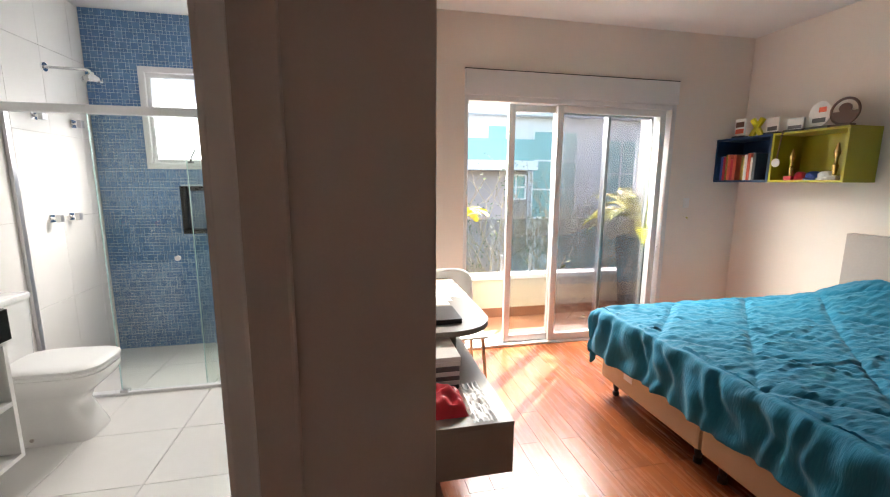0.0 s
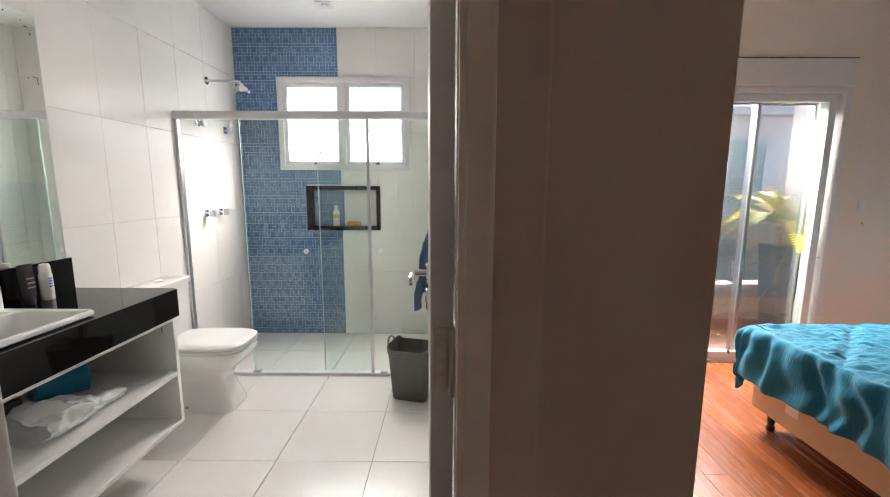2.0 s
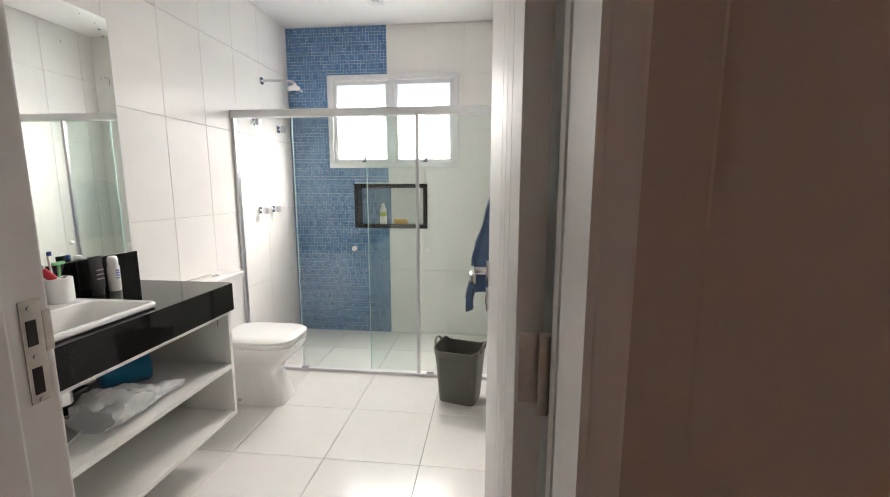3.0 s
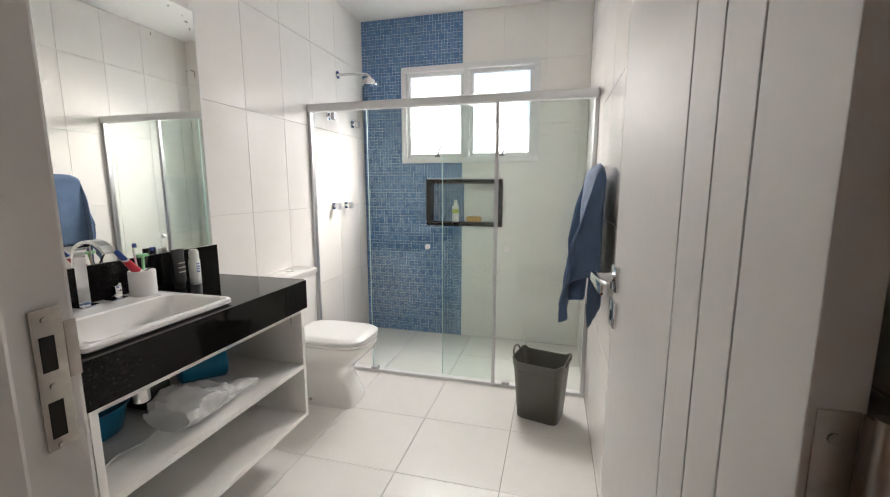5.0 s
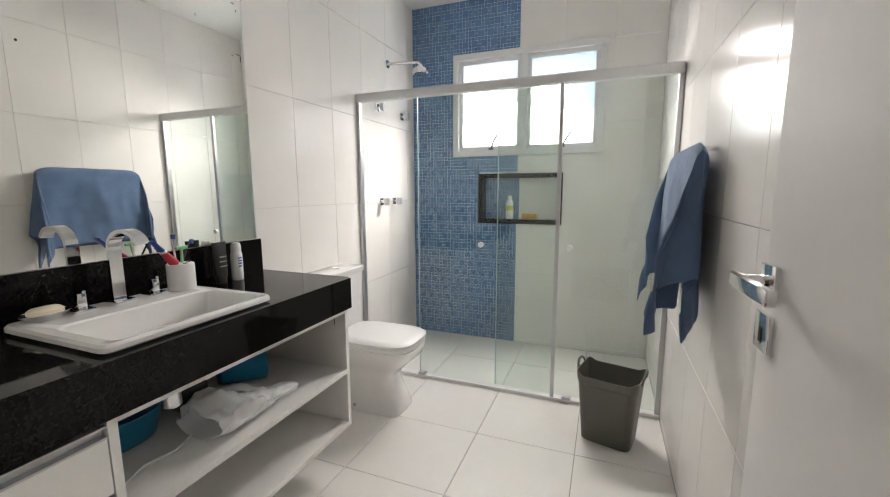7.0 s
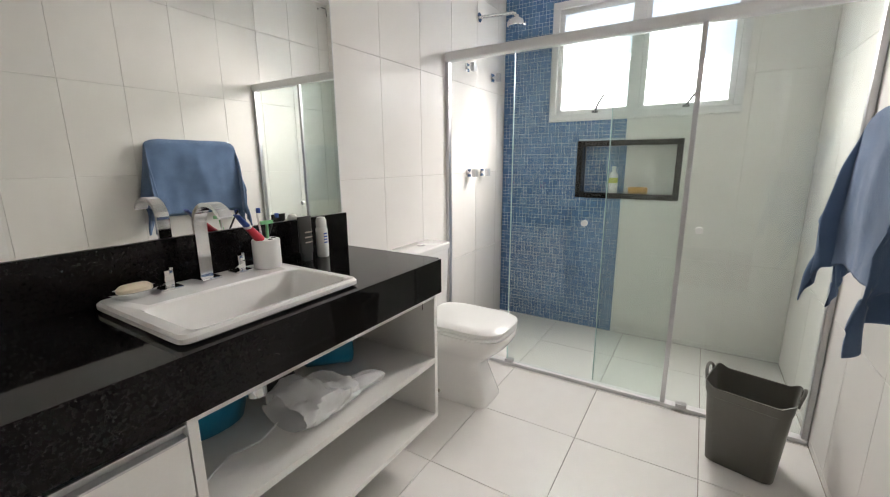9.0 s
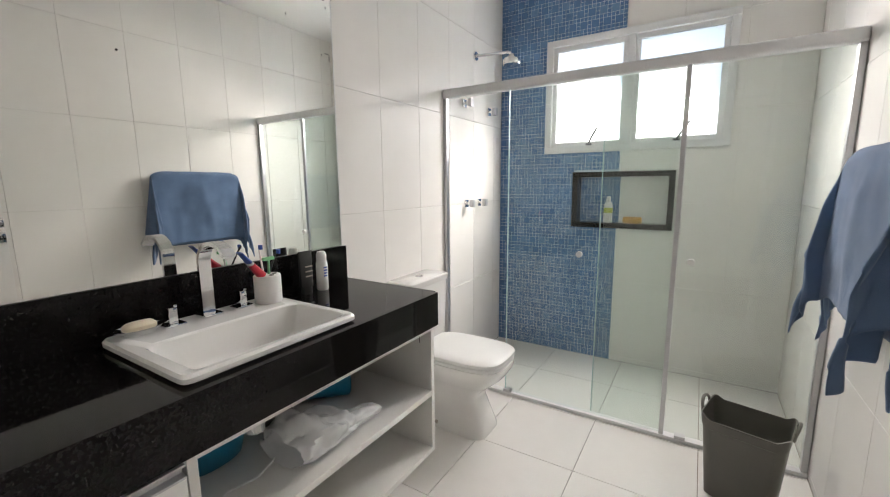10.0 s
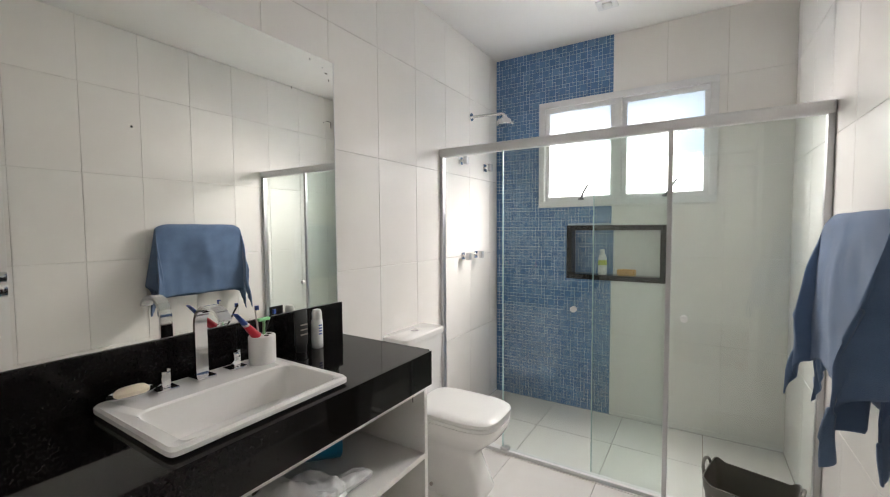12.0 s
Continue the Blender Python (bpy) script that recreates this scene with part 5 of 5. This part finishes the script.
box("lid", 0.4, 0.7, 2.07, 2.3, 0.7655, 0.776, M_BLACKP, 0.004, lp)
for k in range(5):
    box("paper_sheet", 0.5 + 0.05 * k, 0.71 + 0.03 * k, 2.4 + 0.07 * k, 2.66 + 0.06 * k, 0.7505 + 0.0015 * k, 0.7515 + 0.0015 * k, M_PAPER, 0, label="white paper sheet lying on the desk", category="paper", group="papers on the desk")
ch = empty("desk_chair", (0.86, 2.75, 0), "white shell chair with slim legs at the desk", "chair")
bm = bmesh.new()
add_sheet(bm, lambda u, v: Vector((0.66 + 0.36 * u, 2.6 + 0.38 * v, 0.45 - 0.02 * math.sin(math.pi * v) * math.sin(math.pi * u))), 12, 12)
put("seat", thicken(finish(bm, "seat", M_WHITEP, True), 0.012), (0.84, 2.8, 0.45), ch)
bm = bmesh.new()
add_sheet(bm, lambda u, v: Vector((0.66 + 0.36 * u + 0.0 * v, 2.95 + 0.1 * v + 0.04 * math.sin(math.pi * u), 0.46 + 0.36 * v - 0.06 * v * (2 * u - 1) ** 4)), 14, 12)
put("backrest", thicken(finish(bm, "backrest", M_WHITEP, True), 0.012), (0.84, 2.98, 0.46), ch)
for x, y in ((0.69, 2.64), (0.99, 2.64), (0.69, 2.94), (0.99, 2.94)):
    tube("leg", [(x, y, 0.44), (x + (0.03 if x > 0.9 else -0.03), y + (0.03 if y > 2.8 else -0.03), 0.0)], 0.013, M_CREAM, ch, 8, 0.8)

# ---- tiles, planks and mosaic ----


def grid_lines(a0, a1, first, pitch):
    k = math.floor((a0 - first) / pitch)
    out = [a0]
    while True:
        k += 1
        v = first + k * pitch
        if v >= a1 - 0.012:
            break
        if v > a0 + 0.012:
            out.append(v)
    return out + [a1]


MESHES = {}


def piece(name, cx, cy, cz, sx, sy, sz, m, parent, bevel=0.0012):
    key = (name, round(sx, 4), round(sy, 4), round(sz, 4))
    if key not in MESHES:
        bm = bmesh.new()
        add_box(bm, -sx / 2, sx / 2, -sy / 2, sy / 2, -sz / 2, sz / 2)
        if bevel:
            bmesh.ops.bevel(bm, geom=bm.edges[:], offset=bevel, segments=1, affect="EDGES")
        MESHES[key] = finish(bm, name, m)
    ob = new(name, MESHES[key])
    ob.location = (cx, cy, cz)
    ob.parent = parent
    ob.matrix_parent_inverse = Matrix.Translation(parent.location).inverted()
    return ob


G = 0.0013
ZL = grid_lines(0.0, BZ - 0.001, 1.2, 0.582)
for x, par, y_first in ((BX0 - T / 2, wall_west, 2.553), (BX1 + T / 2, wall_east, 2.56)):
    YL = grid_lines(BY0, BY1, y_first, 0.341)
    for a, b in zip(YL, YL[1:]):
        for c, d in zip(ZL, ZL[1:]):
            piece("tile", x, (a + b) / 2, (c + d) / 2, T, b - a - G, d - c - G, M_TILE, par)
XL = [-0.963, -0.622, -0.281, BX1]
ZN = sorted(set(ZL) | {NICHE[2] - 0.02, NICHE[3] + 0.02, WIN[2] + 0.02, WIN[3] - 0.02})


def north_tile(a, b, c, d):
    piece("tile", (a + b) / 2, BY1 + T / 2, (c + d) / 2, b - a - G, T, d - c - G, M_TILE, wall_north)


for a, b in zip(XL, XL[1:]):
    for c, d in zip(ZL, ZL[1:]):
        # trim to the niche and the window
        pieces = [(a, b, c, d)]
        for hx0, hx1, hz0, hz1 in ((nx0 + 0.01, nx1 - 0.01, nz0 + 0.01, nz1 - 0.01), (WIN[0] + 0.02, WIN[1] - 0.02, WIN[2] + 0.02, WIN[3] - 0.02)):
            rest = []
            for p, q, r, s in pieces:
                if hx0 >= q or hx1 <= p or hz0 >= s or hz1 <= r:
                    rest.append((p, q, r, s))
                    continue
                if r < hz0:
                    rest.append((p, q, r, hz0 + G))
                if s > hz1:
                    rest.append((p, q, hz1 - G, s))
                lo, hi = max(r, hz0), min(s, hz1)
                if p < hx0:
                    rest.append((p, hx0, lo, hi))
                if q > hx1:
                    rest.append((hx1, q, lo, hi))
            pieces = rest
        for p in pieces:
            if p[1] - p[0] > 0.01 and p[3] - p[2] > 0.01:
                north_tile(*p)
wall_in = bpy.data.objects["wall_door_inner"]
YD = grid_lines(BX0, DX0, -1.2, 0.341)
for a, b in zip(YD, YD[1:]):
    for c, d in zip(ZL, ZL[1:]):
        piece("tile", (a + b) / 2, BY0 - T / 2, (c + d) / 2, b - a - G, T, d - c - G, M_TILE, wall_in)
FXL = grid_lines(BX0, BX1, -0.87, 0.5)
FYL = grid_lines(0.63, BY1, 2.656, 0.48)
for a, b in zip(FXL, FXL[1:]):
    for c, d in zip(FYL, FYL[1:]):
        piece("tile", (a + b) / 2, (c + d) / 2, -T / 2, b - a - 0.003, d - c - 0.003, T, M_FTILE, floor_bath)

random.seed(21)
PW = 0.125
x = HX0
while x < RX1 - 0.01:
    w = min(PW, RX1 - x)
    xc = x + w / 2
    if xc < RX0:
        y0, y1 = HY0, DY0
    else:
        y0, y1 = HY0, RY1
    y = y0
    first = True
    while y < y1 - 0.02:
        ln = random.choice((0.5, 0.8, 1.1)) if first else 1.4
        first = False
        e = min(y + ln, y1)
        if y1 - e < 0.15:
            e = y1
        piece("plank", xc, (y + e) / 2, -0.006, w - 0.0009, e - y - 0.0009, 0.012, M_WOOD, floor_bed, 0.0008)
        y = e
    x += PW

# mosaic of large and small glass squares
random.seed(33)
U = 0.026
bm = bmesh.new()


def chip(x0, x1, z0, z1, y, mi):
    g = 0.0011
    vs = [bm.verts.new(p) for p in ((x0, y, z0), (x1, y, z0), (x1, y, z1), (x0, y, z1), (x0 + g, y - 0.0035, z0 + g), (x1 - g, y - 0.0035, z0 + g), (x1 - g, y - 0.0035, z1 - g), (x0 + g, y - 0.0035, z1 - g))]
    for q in ((0, 1, 5, 4), (1, 2, 6, 5), (2, 3, 7, 6), (3, 0, 4, 7), (4, 5, 6, 7)):
        bm.faces.new([vs[i] for i in q]).material_index = mi


def blocked(x0, x1, z0, z1):
    for a, b, c, d in ((nx0 + 0.006, 9, nz0 + 0.006, nz1 - 0.006), (WIN[0] + 0.01, 9, WIN[2] + 0.01, WIN[3] - 0.01)):
        if x1 > a and x0 < b and z1 > c and z0 < d:
            return True
    return False


def mosaic(xa, xb, za, zb_, y, test):
    """Modules of three by three units: one large square of four units and five small ones."""
    nx, nz = max(1, round((xb - xa) / U)), max(1, round((zb_ - za) / U))
    ux, uz = (xb - xa) / nx, (zb_ - za) / nz
    g = 0.0014
    taken = set()
    for j in range(nz):
        for i in range(nx):
            if (i, j) in taken:
                continue
            k = 2 if (i + j // 3) % 3 == 0 and j % 3 == 0 and i + 1 < nx and j + 1 < nz else 1
            if k == 2 and test and blocked(xa + i * ux, xa + (i + 2) * ux, za + j * uz, za + (j + 2) * uz):
                k = 1
            taken.update((i + p, j + q) for p in range(k) for q in range(k))
            x0, z0 = xa + i * ux, za + j * uz
            if not (test and blocked(x0, x0 + k * ux, z0, z0 + k * uz)):
                chip(x0 + g, x0 + k * ux - g, z0 + g, z0 + k * uz - g, y, random.choice((0, 0, 1, 1, 2, 3)))


mosaic(BX0 + 0.001, -0.964, 0.001, BZ - 0.001, BY1 + 0.002, True)
mosaic(nx0 + FR, -0.964, nz0 + FR, nz1 - FR, 4.146, False)
me = finish(bm, "mosaic", M_BLUES)
put("mosaic", me, (-1.4, BY1, 0), wall_north, kind="stuff", label="band of small blue glass mosaic squares")
boxes("mosaic_bed", [(BX0, -0.9635, BY1 + 0.0022, BY1 + T - 0.0005, 0, nz0 + 0.01), (BX0, nx0 + 0.01, BY1 + 0.0022, BY1 + T - 0.0005, nz0 + 0.01, nz1 - 0.01), (BX0, -0.9635, BY1 + 0.0022, BY1 + T - 0.0005, nz1 - 0.01, WIN[2] + 0.01),
                     (BX0, WIN[0] + 0.01, BY1 + 0.0022, BY1 + T - 0.0005, WIN[2] + 0.01, WIN[3] - 0.01), (BX0, -0.9635, BY1 + 0.0022, BY1 + T - 0.0005, WIN[3] - 0.01, BZ - 0.001),
                     (nx0 + FR, -0.9635, 4.1462, 4.1475, nz0 + FR, nz1 - FR)], M_BGROUT, 0, wall_north, label="pale mosaic grout")
